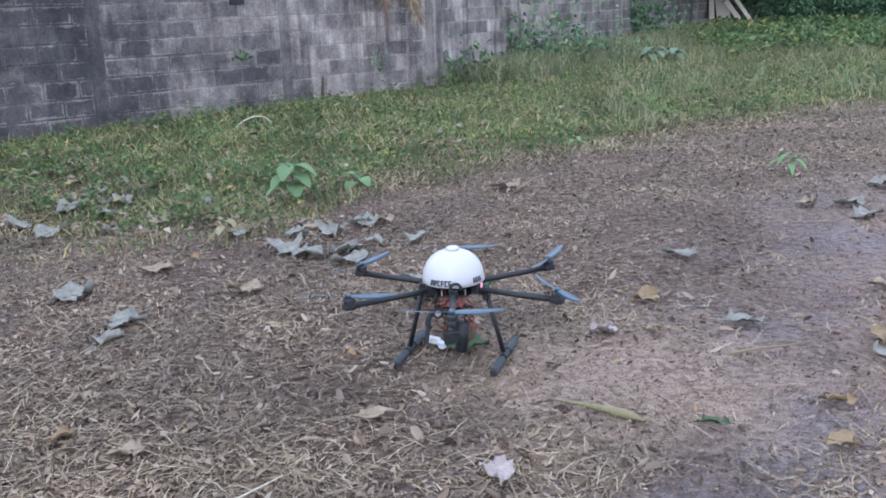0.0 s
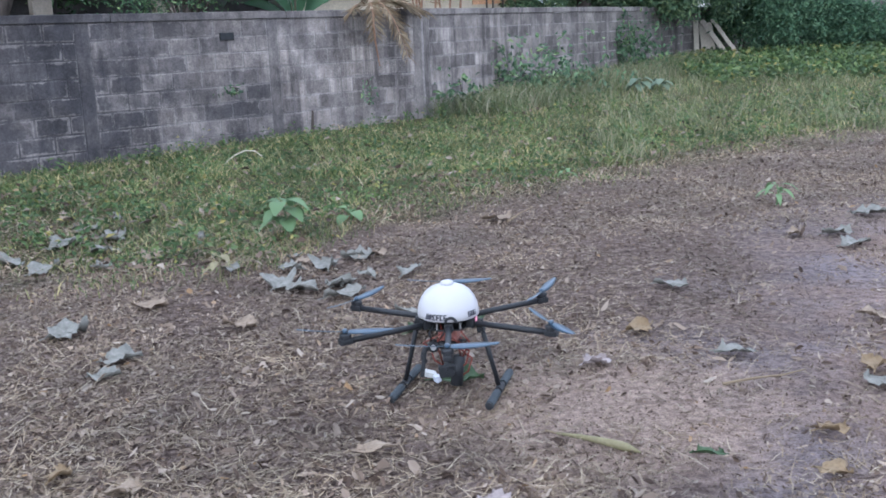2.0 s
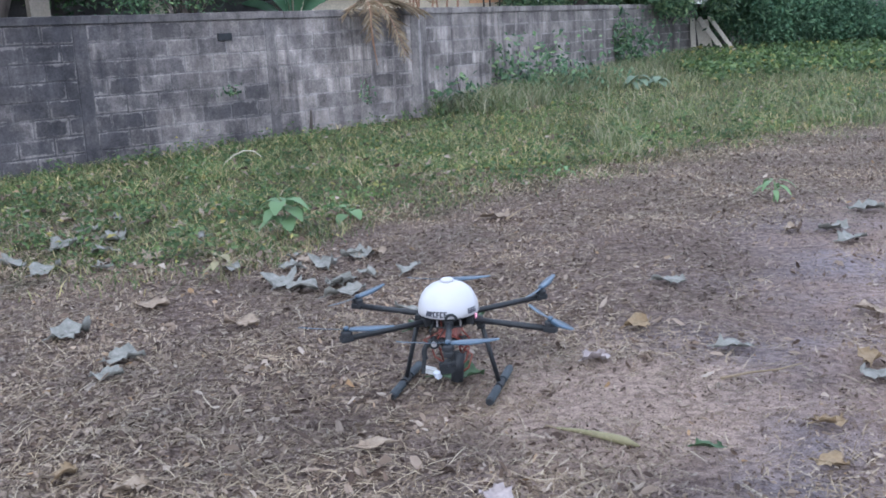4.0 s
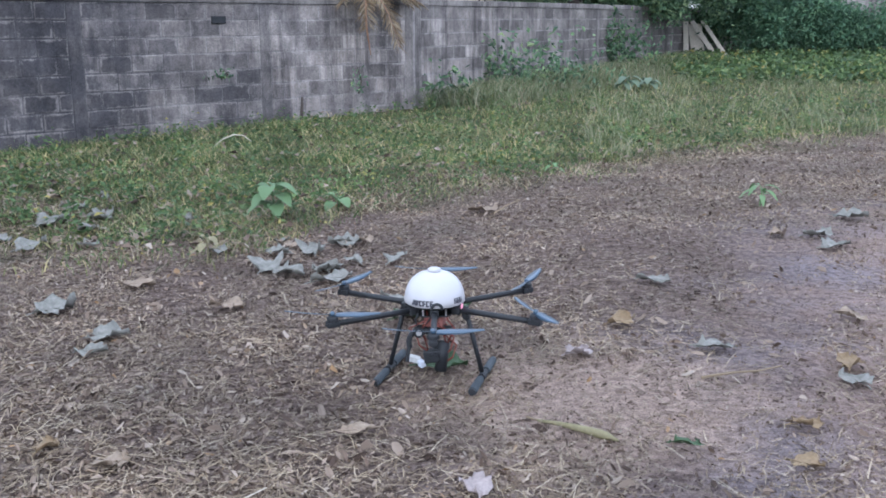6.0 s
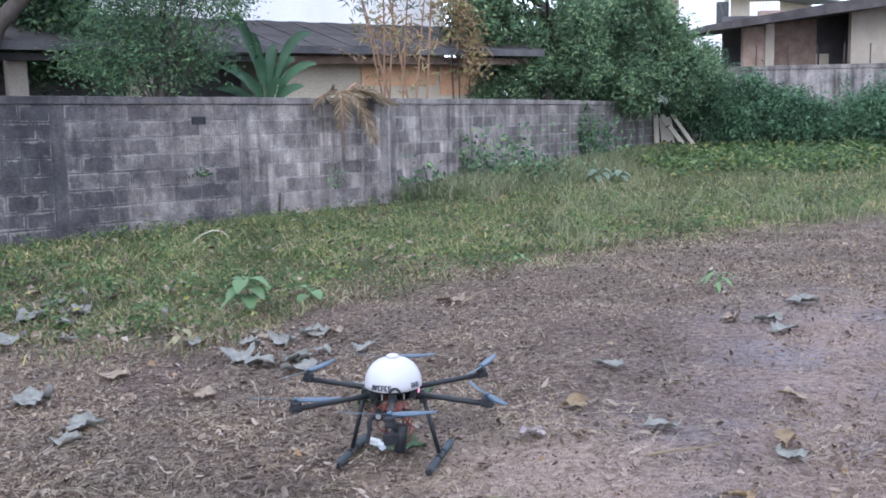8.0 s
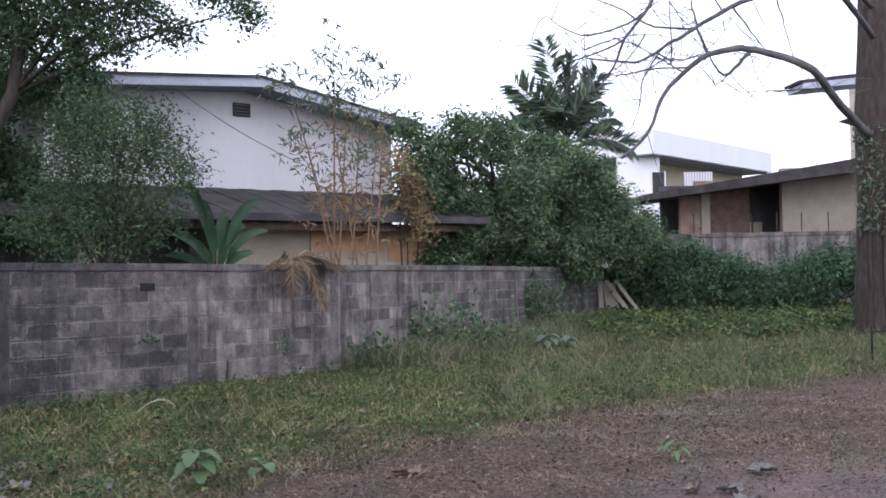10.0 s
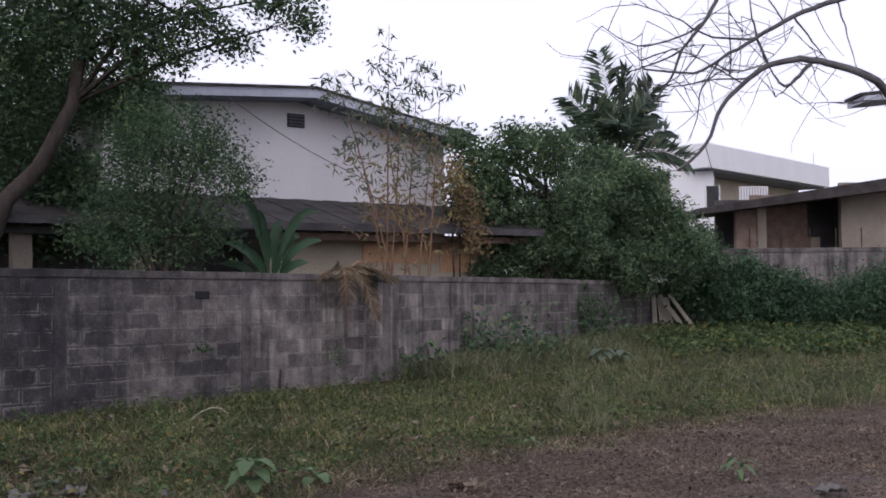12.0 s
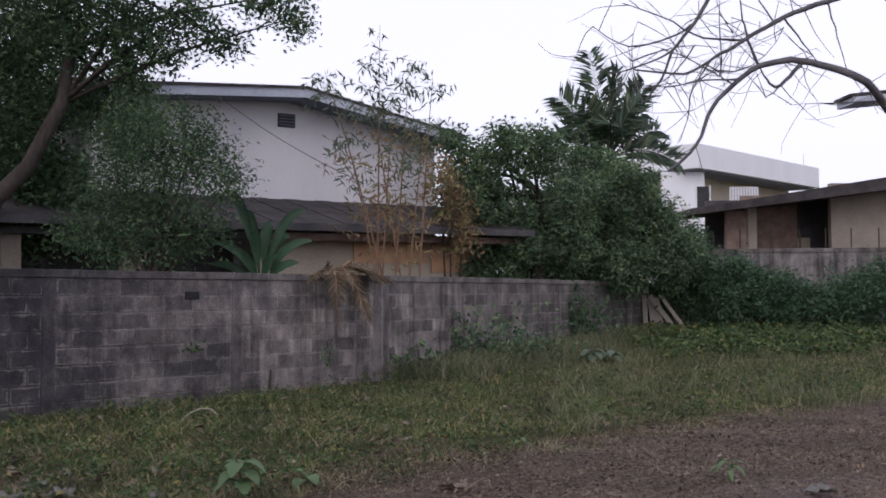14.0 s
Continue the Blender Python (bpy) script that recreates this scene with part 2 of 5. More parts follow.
BARK_GREY = surface("grey_bark", [(0.3, (0.09, 0.085, 0.09)), (0.7, (0.19, 0.18, 0.18))], 5.0, 50.0, 0.95, relief=0.8)
CANE = surface("dry_cane", [(0.3, (0.180, 0.098, 0.060)), (0.7, (0.315, 0.195, 0.128))], 4.0, 50.0)
# dark foliage carries the western trees' shade in its colour; green foliage is lighter
LEAF_DARK_SHADED = leafy("dark_shaded_foliage", [(0.0, (0.034, 0.070, 0.043)), (0.5, (0.067, 0.126, 0.070)), (0.85, (0.115, 0.193, 0.098)), (1.0, (0.193, 0.269, 0.115))])
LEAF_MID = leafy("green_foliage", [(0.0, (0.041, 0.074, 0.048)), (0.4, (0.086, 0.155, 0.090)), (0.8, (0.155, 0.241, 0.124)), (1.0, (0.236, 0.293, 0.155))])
LEAF_BUSH = leafy("bush_foliage", [(0.0, (0.032, 0.071, 0.044)), (0.6, (0.069, 0.143, 0.083)), (1.0, (0.133, 0.215, 0.119))])
LEAF_TAN = leafy("dry_bamboo_leaf", [(0.0, (0.173, 0.113, 0.065)), (0.5, (0.320, 0.213, 0.131)), (0.8, (0.370, 0.293, 0.145)), (1.0, (0.222, 0.267, 0.116))])
LEAF_PALE = leafy("feathery_leaf", [(0.0, (0.072, 0.108, 0.078)), (0.6, (0.144, 0.186, 0.132)), (1.0, (0.240, 0.264, 0.180))])
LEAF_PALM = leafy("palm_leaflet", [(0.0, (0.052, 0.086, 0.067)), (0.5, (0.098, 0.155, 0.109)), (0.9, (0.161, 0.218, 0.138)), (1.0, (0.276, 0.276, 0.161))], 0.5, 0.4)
# brighter than the white render: light on the far house put into its colour
WHITE_LIT = surface("lit_white_render", [(0.3, (0.80, 0.80, 0.81)), (0.7, (0.86, 0.86, 0.87))], 0.7, 30.0, 0.7, stretch=(1, 1, 0.35), grainy=(0.95, 1.02), relief=0.05)
LEAF_BANANA = leafy("broad_leaf", [(0.0, (0.032, 0.076, 0.044)), (0.6, (0.060, 0.120, 0.068)), (1.0, (0.096, 0.160, 0.072))], 0.45)
LEAF_SEEDLING = leafy("seedling_leaf", [(0.0, (0.088, 0.148, 0.070)), (1.0, (0.140, 0.215, 0.105))], 0.6)
GRASS = leafy("grass_blades", [(0.0, (0.040, 0.069, 0.023)), (0.4, (0.078, 0.118, 0.041)), (0.65, (0.132, 0.153, 0.059)), (0.82, (0.249, 0.213, 0.109)), (1.0, (0.352, 0.291, 0.162))])
GRASS_DRY = leafy("tall_dry_grass", [(0.0, (0.062, 0.090, 0.041)), (0.4, (0.118, 0.138, 0.065)), (0.8, (0.204, 0.199, 0.123)), (1.0, (0.258, 0.240, 0.173))])
WEED = leafy("weed_leaves", [(0.0, (0.037, 0.068, 0.028)), (0.6, (0.073, 0.118, 0.045)), (0.9, (0.123, 0.167, 0.060)), (1.0, (0.276, 0.228, 0.078))])
LITTER = leafy("dry_leaf_litter", [(0.0, (0.045, 0.031, 0.026)), (0.3, (0.104, 0.075, 0.061)), (0.6, (0.169, 0.129, 0.106)), (0.85, (0.228, 0.182, 0.155)), (0.96, (0.293, 0.249, 0.219)), (1.0, (0.214, 0.134, 0.074))], 0.85, 0.15, 0.1)
STRAW = leafy("straw", [(0.0, (0.099, 0.069, 0.046)), (0.4, (0.188, 0.141, 0.095)), (0.8, (0.280, 0.224, 0.160)), (1.0, (0.362, 0.308, 0.241))], 0.7, 0.3, 0.1)
LEAF_GREY = surface("grey_dry_leaf", [(0.3, (0.097, 0.094, 0.081)), (0.5, (0.144, 0.140, 0.124)), (0.7, (0.189, 0.181, 0.164))], 22.0, 90.0, 0.75)
LEAF_BROWN = surface("brown_dry_leaf", [(0.3, (0.132, 0.094, 0.066)), (0.7, (0.231, 0.182, 0.138))], 14.0, 90.0, 0.8)
LEAF_PINK = surface("pale_pink_leaf", [(0.3, (0.203, 0.164, 0.156)), (0.7, (0.265, 0.226, 0.218))], 14.0, 90.0, 0.8)
LEAF_ORANGE = surface("orange_dead_leaf", [(0.3, (0.135, 0.085, 0.043)), (0.7, (0.186, 0.139, 0.086))], 14.0, 90.0, 0.8)
LEAF_GREEN = surface("fresh_green_leaf", [(0.3, (0.022, 0.046, 0.019)), (0.7, (0.043, 0.076, 0.031))], 14.0, 90.0, 0.6)
LEAF_YELLOW = surface("yellow_husk", [(0.3, (0.125, 0.109, 0.057)), (0.7, (0.173, 0.153, 0.088))], 14.0, 90.0, 0.7)
FROND_DEAD = leafy("dead_palm_frond", [(0.0, (0.107, 0.077, 0.051)), (0.5, (0.191, 0.140, 0.093)), (1.0, (0.275, 0.230, 0.167))], 0.8, 0.2, 0.1)
SHELL_WHITE = surface("white_shell", [(0.3, (0.315, 0.308, 0.318)), (0.7, (0.33, 0.322, 0.332))], 3.0, 80.0, 0.42, relief=0.0, spec=0.45, grainy=(0.97, 1.0))
CARBON = surface("carbon_tube", [(0.3, (0.011, 0.012, 0.014)), (0.7, (0.020, 0.021, 0.024))], 20.0, 200.0, 0.5, relief=0.05, spec=0.22)
BLACK_PLASTIC = surface("black_plastic", [(0.3, (0.012, 0.013, 0.015)), (0.7, (0.024, 0.025, 0.028))], 20.0, 150.0, 0.55, relief=0.05, spec=0.2)
BLADE_BLUE = surface("propeller_plastic", [(0.3, (0.026, 0.049, 0.079)), (0.7, (0.038, 0.068, 0.104))], 12.0, 150.0, 0.35, relief=0.02, spec=0.5)
FOAM_GREY = surface("grey_foam_tube", [(0.3, (0.026, 0.032, 0.038)), (0.7, (0.045, 0.053, 0.060))], 15.0, 160.0, 0.9)
STEEL = surface("steel", [(0.3, (0.45, 0.45, 0.47)), (0.7, (0.6, 0.6, 0.62))], 15.0, 150.0, 0.35, metal=0.9, relief=0.05)
RED_WIRE = surface("red_wire", [(0.3, (0.108, 0.019, 0.013)), (0.7, (0.149, 0.035, 0.024))], 30.0, 150.0, 0.5)
PACK_RED = surface("battery_wrap", [(0.3, (0.20, 0.08, 0.07)), (0.7, (0.30, 0.12, 0.10))], 20.0, 150.0, 0.5)
INK = surface("dark_lettering", [(0.3, (0.03, 0.03, 0.04)), (0.7, (0.06, 0.06, 0.075))], 30.0, 150.0, 0.5)
PINK = surface("pink_tag", [(0.3, (0.70, 0.25, 0.35)), (0.7, (0.80, 0.35, 0.45))], 30.0, 150.0, 0.5)
CREAM_PLASTIC = surface("white_plastic", [(0.3, (0.490, 0.490, 0.476)), (0.7, (0.560, 0.560, 0.546))], 30.0, 150.0, 0.5)


# ---- helpers of this scene ----
RNG = np.random.default_rng(7)


def part(name, bm, mat, parent=None, label="", smooth=False):
    """Links a bmesh as one mesh object, under a thing or a part where one is given."""
    me = bpy.data.meshes.new(name)
    bmesh.ops.recalc_face_normals(bm, faces=bm.faces)
    bm.to_mesh(me)
    bm.free()
    me.materials.append(mat)
    if smooth:
        me.shade_smooth()
    ob = new(name, me)
    if parent:
        ob.parent = parent
    if label:
        ob["label"] = label
    return ob


def thing(name, label, category, at=(0, 0, 0), turn=0.0, group="", kind=""):
    ob = new(name)
    ob.empty_display_size = 0.1
    ob.matrix_world = pose(*at, 0, 0, turn)
    return tagged(ob, label, category, group, kind)


def box(bm, size, at=(0, 0, 0), turn=(0, 0, 0), soft=0.0):
    """Adds a box of that size about its centre, its edges rounded by soft."""
    made = bmesh.ops.create_cube(bm, size=1.0, matrix=pose(*at, *turn) @ Matrix.Diagonal((*size, 1)))
    if soft:
        edges = list({e for v in made["verts"] for e in v.link_edges})
        bmesh.ops.bevel(bm, geom=edges, offset=soft, segments=2, affect="EDGES", profile=0.6)
    return bm


def boxed(size, at=(0, 0, 0), turn=(0, 0, 0), soft=0.0):
    return box(bmesh.new(), size, at, turn, soft)


def tube(points, radii, sides=10, bm=None, caps=True):
    """A tapered tube through the points."""
    bm = bm or bmesh.new()
    pts = [Vector(p) for p in points]
    if not isinstance(radii, (list, tuple)):
        radii = [radii] * len(pts)
    rings = []
    side = None
    for i, p in enumerate(pts):
        d = (pts[min(i + 1, len(pts) - 1)] - pts[max(i - 1, 0)]).normalized()
        if side is None:
            side = d.orthogonal().normalized()
        side = (side - d * side.dot(d)).normalized()
        other = d.cross(side)
        rings.append([bm.verts.new(p + radii[i] * (math.cos(a) * side + math.sin(a) * other)) for a in [2 * math.pi * k / sides for k in range(sides)]])
    for a, b in zip(rings, rings[1:]):
        for k in range(sides):
            bm.faces.new((a[k], a[(k + 1) % sides], b[(k + 1) % sides], b[k]))
    if caps:
        bm.faces.new(rings[0])
        bm.faces.new(rings[-1])
    return bm


def lathe(profile, sides=32, bm=None):
    """A body turned about z from (radius, height) pairs."""
    bm = bm or bmesh.new()
    rings = [[bm.verts.new((r * math.cos(2 * math.pi * k / sides), r * math.sin(2 * math.pi * k / sides), z)) for k in range(sides)] for r, z in profile]
    for a, b in zip(rings, rings[1:]):
        for k in range(sides):
            bm.faces.new((a[k], a[(k + 1) % sides], b[(k + 1) % sides], b[k]))
    bm.faces.new(rings[0])
    bm.faces.new(rings[-1])
    return bm


def prism(outline, low, high, bm=None):
    """A slab over an outline of (x, y) points."""
    bm = bm or bmesh.new()
    a = [bm.verts.new((x, y, low)) for x, y in outline]
    b = [bm.verts.new((x, y, high)) for x, y in outline]
    n = len(outline)
    bm.faces.new(a)
    bm.faces.new(b)
    for k in range(n):
        bm.faces.new((a[k], a[(k + 1) % n], b[(k + 1) % n], b[k]))
    return bm


def plate(outline, depth, bm=None):
    """A slab in the local x-z plane over an outline of (x, z) points, from y = 0 to y = depth."""
    bm = bm or bmesh.new()
    a = [bm.verts.new((x, 0, z)) for x, z in outline]
    b = [bm.verts.new((x, depth, z)) for x, z in outline]
    n = len(outline)
    bm.faces.new(a)
    bm.faces.new(b)
    for k in range(n):
        bm.faces.new((a[k], a[(k + 1) % n], b[(k + 1) % n], b[k]))
    return bm


def many(name, verts, per, faces, mat, parent=None, label=""):
    """One mesh of alike small pieces: verts is an array (pieces, per, 3), faces the faces of one piece."""
    n = len(verts)
    me = bpy.data.meshes.new(name)
    flat = verts.reshape(-1, 3)
    every = [[tuple(int(i) + k * per for i in f) for f in faces] for k in range(n)]
    me.from_pydata(flat.tolist(), [], [f for group in every for f in group])
    me.materials.append(mat)
    ob = new(name, me)
    if parent:
        ob.parent = parent
    if label:
        ob["label"] = label
    return ob


def unit(v):
    return v / np.maximum(np.linalg.norm(v, axis=-1, keepdims=True), 1e-9)


def leaves_at(points, length, width, flat=0.5, droop=0.3, along=None):
    """Kite-shaped folded leaves at the points: an array (n, 4, 3). flat: how level they lie, droop: how far tips hang."""
    n = len(points)
    d = unit(RNG.normal(size=(n, 3)) * (1, 1, 1 - flat) - (0, 0, droop)) if along is None else unit(along)
    up = unit(RNG.normal(size=(n, 3)) * (1 - flat) + (0, 0, flat + 0.05))
    s = unit(np.cross(d, up))
    nrm = np.cross(s, d)
    ln = length * RNG.uniform(0.6, 1.3, (n, 1))
    wd = width * RNG.uniform(0.6, 1.3, (n, 1))
    fold = wd * RNG.uniform(0.1, 0.5, (n, 1))
    mid = points + d * ln * 0.45
    return np.stack([points, mid + s * wd / 2 + nrm * fold, points + d * ln, mid - s * wd / 2 + nrm * fold], 1)


KITE = ((0, 1, 2), (0, 2, 3))


def curled_leaves(points, length, width, flat=0.85):
    """Rounder dry leaves with two halves that curl: an array (n, 8, 3)."""
    n = len(points)
    d = unit(RNG.normal(size=(n, 3)) * (1, 1, 1 - flat))
    up = unit(RNG.normal(size=(n, 3)) * (1 - flat) + (0, 0, flat))
    s = unit(np.cross(d, up))
    nrm = np.cross(s, d)
    ln, wd = length * RNG.uniform(0.5, 1.35, (n, 1)), width * RNG.uniform(0.55, 1.3, (n, 1))
    c1, c2, c3 = (wd * RNG.normal(0.15, 0.28, (n, 1)) for _ in range(3))
    a, b = points + d * ln * 0.3, points + d * ln * 0.7 + nrm * c3
    tip = points + d * ln + nrm * c3 * 1.6 + s * wd * RNG.normal(0, 0.15, (n, 1))
    return np.stack([points, a + s * wd * 0.46 + nrm * c1, b + s * wd * 0.38 + nrm * c1 * 1.2, tip, b - s * wd * 0.4 + nrm * c2 * 1.2, a - s * wd * 0.44 + nrm * c2, a, b], 1)


CURLED = ((0, 1, 6), (1, 2, 7, 6), (2, 3, 7), (0, 6, 5), (6, 7, 4, 5), (7, 3, 4))


def crown_points(balls, twigs, per, spread):
    """Points for leaves: twigs near the skins of uneven balls (x, y, z, rx, rz), and leaves about each twig."""
    sizes = np.array([b[3] ** 2 * b[4] for b in balls]) ** 0.667
    pick = RNG.choice(len(balls), twigs, p=sizes / sizes.sum())
    b = np.array(balls)[pick]
    d = unit(RNG.normal(size=(twigs, 3)))
    r = RNG.uniform(0.35, 1.0, (twigs, 1)) ** 0.45 * (1 + 0.2 * np.sin(d[:, :1] * 5 + d[:, 2:] * 4 + b[:, :1] * 9) + 0.16 * RNG.normal(size=(twigs, 1)))
    lump = np.array([noise.noise((v[0] * 2.3 + k[0], v[1] * 2.3, v[2] * 2.3 + k[2])) for v, k in zip(d, b)])
    tw = b[:, :3] + d * r * (0.86 + 0.5 * lump[:, None]) * b[:, [3, 3, 4]]
    tw = tw[lump > -0.28]
    twigs = len(tw)
    pts = np.repeat(tw, per, 0) + RNG.normal(size=(twigs * per, 3)) * spread
    return pts


def limbs(trunk, radii, ends, thick, sides=9):
    """A tapered trunk with limbs that bend out to the ends."""
    bm = tube(trunk, radii, sides)
    for k, e in enumerate(ends):
        at = trunk[max(1, len(trunk) - 1 - k % 3)]
        a, b = Vector(at), Vector(e)
        mid = a.lerp(b, 0.5) + Vector((RNG.normal() * 0.12, RNG.normal() * 0.12, 0.15))
        tube([a, mid, b], [thick, thick * 0.6, thick * 0.2], 6, bm)
    return bm


def tree(name, label, trunk, radii, balls, twigs, per, leaf, spread, bark, foliage, flat=0.4, droop=0.4):
    x, y, z = trunk[0]
    t = thing(name, label, "tree", (x, y, z))
    off = Vector((x, y, z))
    ends = [(b[0], b[1], b[2]) for b in balls]
    bm = limbs(trunk, radii, ends, radii[-1] * 0.7)
    bmesh.ops.translate(bm, verts=bm.verts, vec=-off)
    part("trunk", bm, bark, t, smooth=True)
    pts = crown_points(balls, twigs, per, spread)
    many("crown", leaves_at(pts, leaf[0], leaf[1], flat, droop) - np.array(off), 4, KITE, foliage, t)
    return t


# ---- ground ----
def bumps(x, y):
    """The height of the ground."""
    near = math.exp(-((x * x + (y - 6) ** 2) / 300.0))
    return near * (0.030 * noise.noise((x * 0.9, y * 0.9, 0)) + 0.014 * noise.noise((x * 3.1, y * 3.1, 4)) + 0.006 * noise.noise((x * 9, y * 9, 8)))


def bumps_at(xs, ys):
    return np.array([bumps(x, y) for x, y in zip(xs, ys)])


def ground():
    def steps(a, b, fine):
        inner = list(np.arange(a, b + 1e-6, fine))
        low, high, step = a, b, fine
        left, right = [], []
        while low > -700:
            step *= 1.35
            low -= step
            high += step
            left.append(low)
            right.append(high)
        return left[::-1] + inner + right
    xs, ys = steps(-3.5, 3.6, 0.06), steps(1.8, 9.5, 0.06)
    verts = [(x, y, bumps(x, y)) for y in ys for x in xs]
    w = len(xs)
    faces = [(j * w + i, j * w + i + 1, (j + 1) * w + i + 1, (j + 1) * w + i) for j in range(len(ys) - 1) for i in range(w - 1)]
    me = bpy.data.meshes.new("ground")
    me.from_pydata(verts, [], faces)
    me.materials.append(EARTH)
    me.shade_smooth()
    tagged(new("ground", me), "dusty brown earth yard strewn with dry litter", "ground", kind="structure")


ground()

# ---- boundary walls ----
CORNER, END = Vector((-0.80, 15.0, 0)), Vector((6.9, 29.3, 0))
WAY_A = Vector((0.69, 0.724, 0)).normalized()
WAY_B = (END - CORNER).normalized()
WALL_H = 1.57


def block_wall(name, label, start, way, length, height, columns, coping=0.09, fall=0.0, rise=0.0):
    """A wall of recessed mortar, with cast columns and coping, that falls by so many degrees along its way. Returns the wall."""
    turn = math.degrees(math.atan2(way.y, way.x))
    core = boxed((length, 0.11, height - coping + 0.3), (length / 2, 0.0605, (height - coping - 0.3) / 2))
    w = tagged(part(name, core, JOINT), label, "wall", kind="structure")
    w.matrix_world = pose(start.x, start.y, start.z - 0.05 + rise, 0, fall, turn)
    cap = bmesh.new()
    at = 0.0
    while at < length - 0.05:
        step = min(2.4, length - at)
        box(cap, (step - 0.006, 0.17, coping), (at + step / 2, 0.065, height - coping / 2 + 0.004 * math.sin(at * 3)), soft=0.008)
        at += step
    part("coping", cap, CONCRETE, w)
    for c in columns:
        part("column", boxed((0.15, 0.12, height - coping + 0.3), (c, 0.0612, (height - coping - 0.3) / 2), soft=0.004), CONCRETE, w)
    return w


LEN_A = 12.0
START_A = CORNER - WAY_A * LEN_A
COLS_A = [LEN_A - s for s in (0.1, 2.62, 5.15, 7.65, 10.1, 11.8)]
wall_a = block_wall("wall_north_west", "weathered grey concrete block wall with mould runs", START_A, WAY_A, LEN_A, WALL_H + 0.05, COLS_A, fall=0.9, rise=LEN_A * math.sin(radians(0.9)))
# black plate on the wall face stands in for the shade inside a hole
part("hole_plate", boxed((0.2, 0.02, 0.09), (LEN_A - 3.3, -0.004, 1.33), soft=0.004), BLACK_PLASTIC, wall_a, "black plate standing in for the hole of a missing block")
LEN_B = (END - CORNER).length
COLS_B = [0.12, 3.8, 7.4, 10.1, 12.6, 15.1]
wall_b = block_wall("wall_north_east", "mouldy grey concrete block wall overhung by trees", CORNER, WAY_B, LEN_B, WALL_H + 0.05, COLS_B, fall=0.8)
WAY_C = Vector((1, -0.03, 0)).normalized()
wall_c = block_wall("wall_east", "tall pale grey block wall behind bushes", END, WAY_C, 14.0, 2.36, [0.1, 3.0, 6.0, 9.0, 12.0], 0.12)

# ---- white house behind the wall ----
WAY_H = Vector((0.786, 0.618, 0)).normalized()
HOUSE_TURN = math.degrees(math.atan2(WAY_H.y, WAY_H.x))


def white_house():
    """Local x runs along the gable from its left end, y away from the yard. The gable is 8.2 m wide."""
    apex = Vector((-2.54, 20.3, 0))
    left = apex - WAY_H * 4.4
    h = thing("house", "two-storey white rendered house with low gable roof", "house", left, HOUSE_TURN)
    top = lambda s: 5.42 - 0.085 * (4.4 - s) if s < 4.4 else 5.42 - 0.155 * (s - 4.4)
    wall = plate([(0.3, 0), (8.3, 0), (8.3, top(8.3) - 0.15), (4.4, top(4.4) - 0.15), (0.3, top(0.3) - 0.15)], 7.0)
    bmesh.ops.translate(wall, verts=wall.verts, vec=(0, 0.75, 0))
    part("wall", wall, RENDER_WHITE, h)
    roof = plate([(-0.3, top(-0.3)), (4.4, top(4.4)), (8.65, top(8.65)), (8.65, top(8.65) - 0.05), (4.4, top(4.4) - 0.05), (-0.3, top(-0.3) - 0.05)], 8.4)
    bmesh.ops.translate(roof, verts=roof.verts, vec=(0, -0.04, 0.03))
    part("roof", roof, ROOFING, h)
    for a, b in ((-0.3, 4.4), (4.4, 8.65)):
        f = plate([(a, top(a)), (b, top(b)), (b, top(b) - 0.2), (a, top(a) - 0.2)], 0.03)
        part("fascia", f, FASCIA, h, "pale blue-grey fascia board")
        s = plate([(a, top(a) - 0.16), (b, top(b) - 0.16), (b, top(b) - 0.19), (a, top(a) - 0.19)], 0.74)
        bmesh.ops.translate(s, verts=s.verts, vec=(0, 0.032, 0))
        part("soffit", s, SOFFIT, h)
    v = part("vent", boxed((0.40, 0.06, 0.28), (4.35, 0.74, 4.84), soft=0.01), DARK_SHADED, h, "small dark louvred vent")
    for k in range(4):
        part("louvre", boxed((0.34, 0.03, 0.012), (4.35, 0.70, 4.74 + 0.065 * k), (25, 0, 0)), SOFFIT, v)
    # lean-to along the ground floor
    for k in range(40):
        x0 = -6.0 + k * 0.38
        tilt = math.degrees(math.atan2(0.62, 2.3))
        part("roof_sheet", boxed((0.376, 2.45, 0.035), (x0 + 0.19, -0.42, 2.86 + 0.012 * (k % 2)), (tilt, 0, 0.4 * RNG.normal())), ROOFING, h)
    part("eave_board", boxed((15.2, 0.04, 0.14), (1.6, -1.6, 2.49), soft=0.01), DARK_SHADED, h)
    # left stretch of the beam coloured darker for the shade there
    part("eave_beam", boxed((8.6, 0.08, 0.12), (-1.7, -1.2, 2.34), soft=0.01), DARK_SHADED, h)
    part("eave_beam", boxed((6.5, 0.08, 0.14), (5.9, -1.2, 2.33), soft=0.01), OLD_BRICK, h, "dark red timber beam under the eave")
    # beige wall given a paler cream to make up for the eave's shade
    gw = boxed((5.9, 0.2, 2.45), (6.0, -0.4, 1.22))
    part("ground_floor_wall", gw, RENDER_CREAM, h)
    # thin plates coloured as the orange light that falls on this wall
    part("orange_light_band", boxed((1.9, 0.03, 0.42), (6.1, -0.53, 2.06), soft=0.008), RENDER_ORANGE_LIT, h, "wall band with orange light put into its colour")
    part("orange_light_band", boxed((1.7, 0.03, 0.62), (8.0, -0.53, 1.96), soft=0.008), RENDER_ORANGE_LIT, h, "wall band with orange light put into its colour")
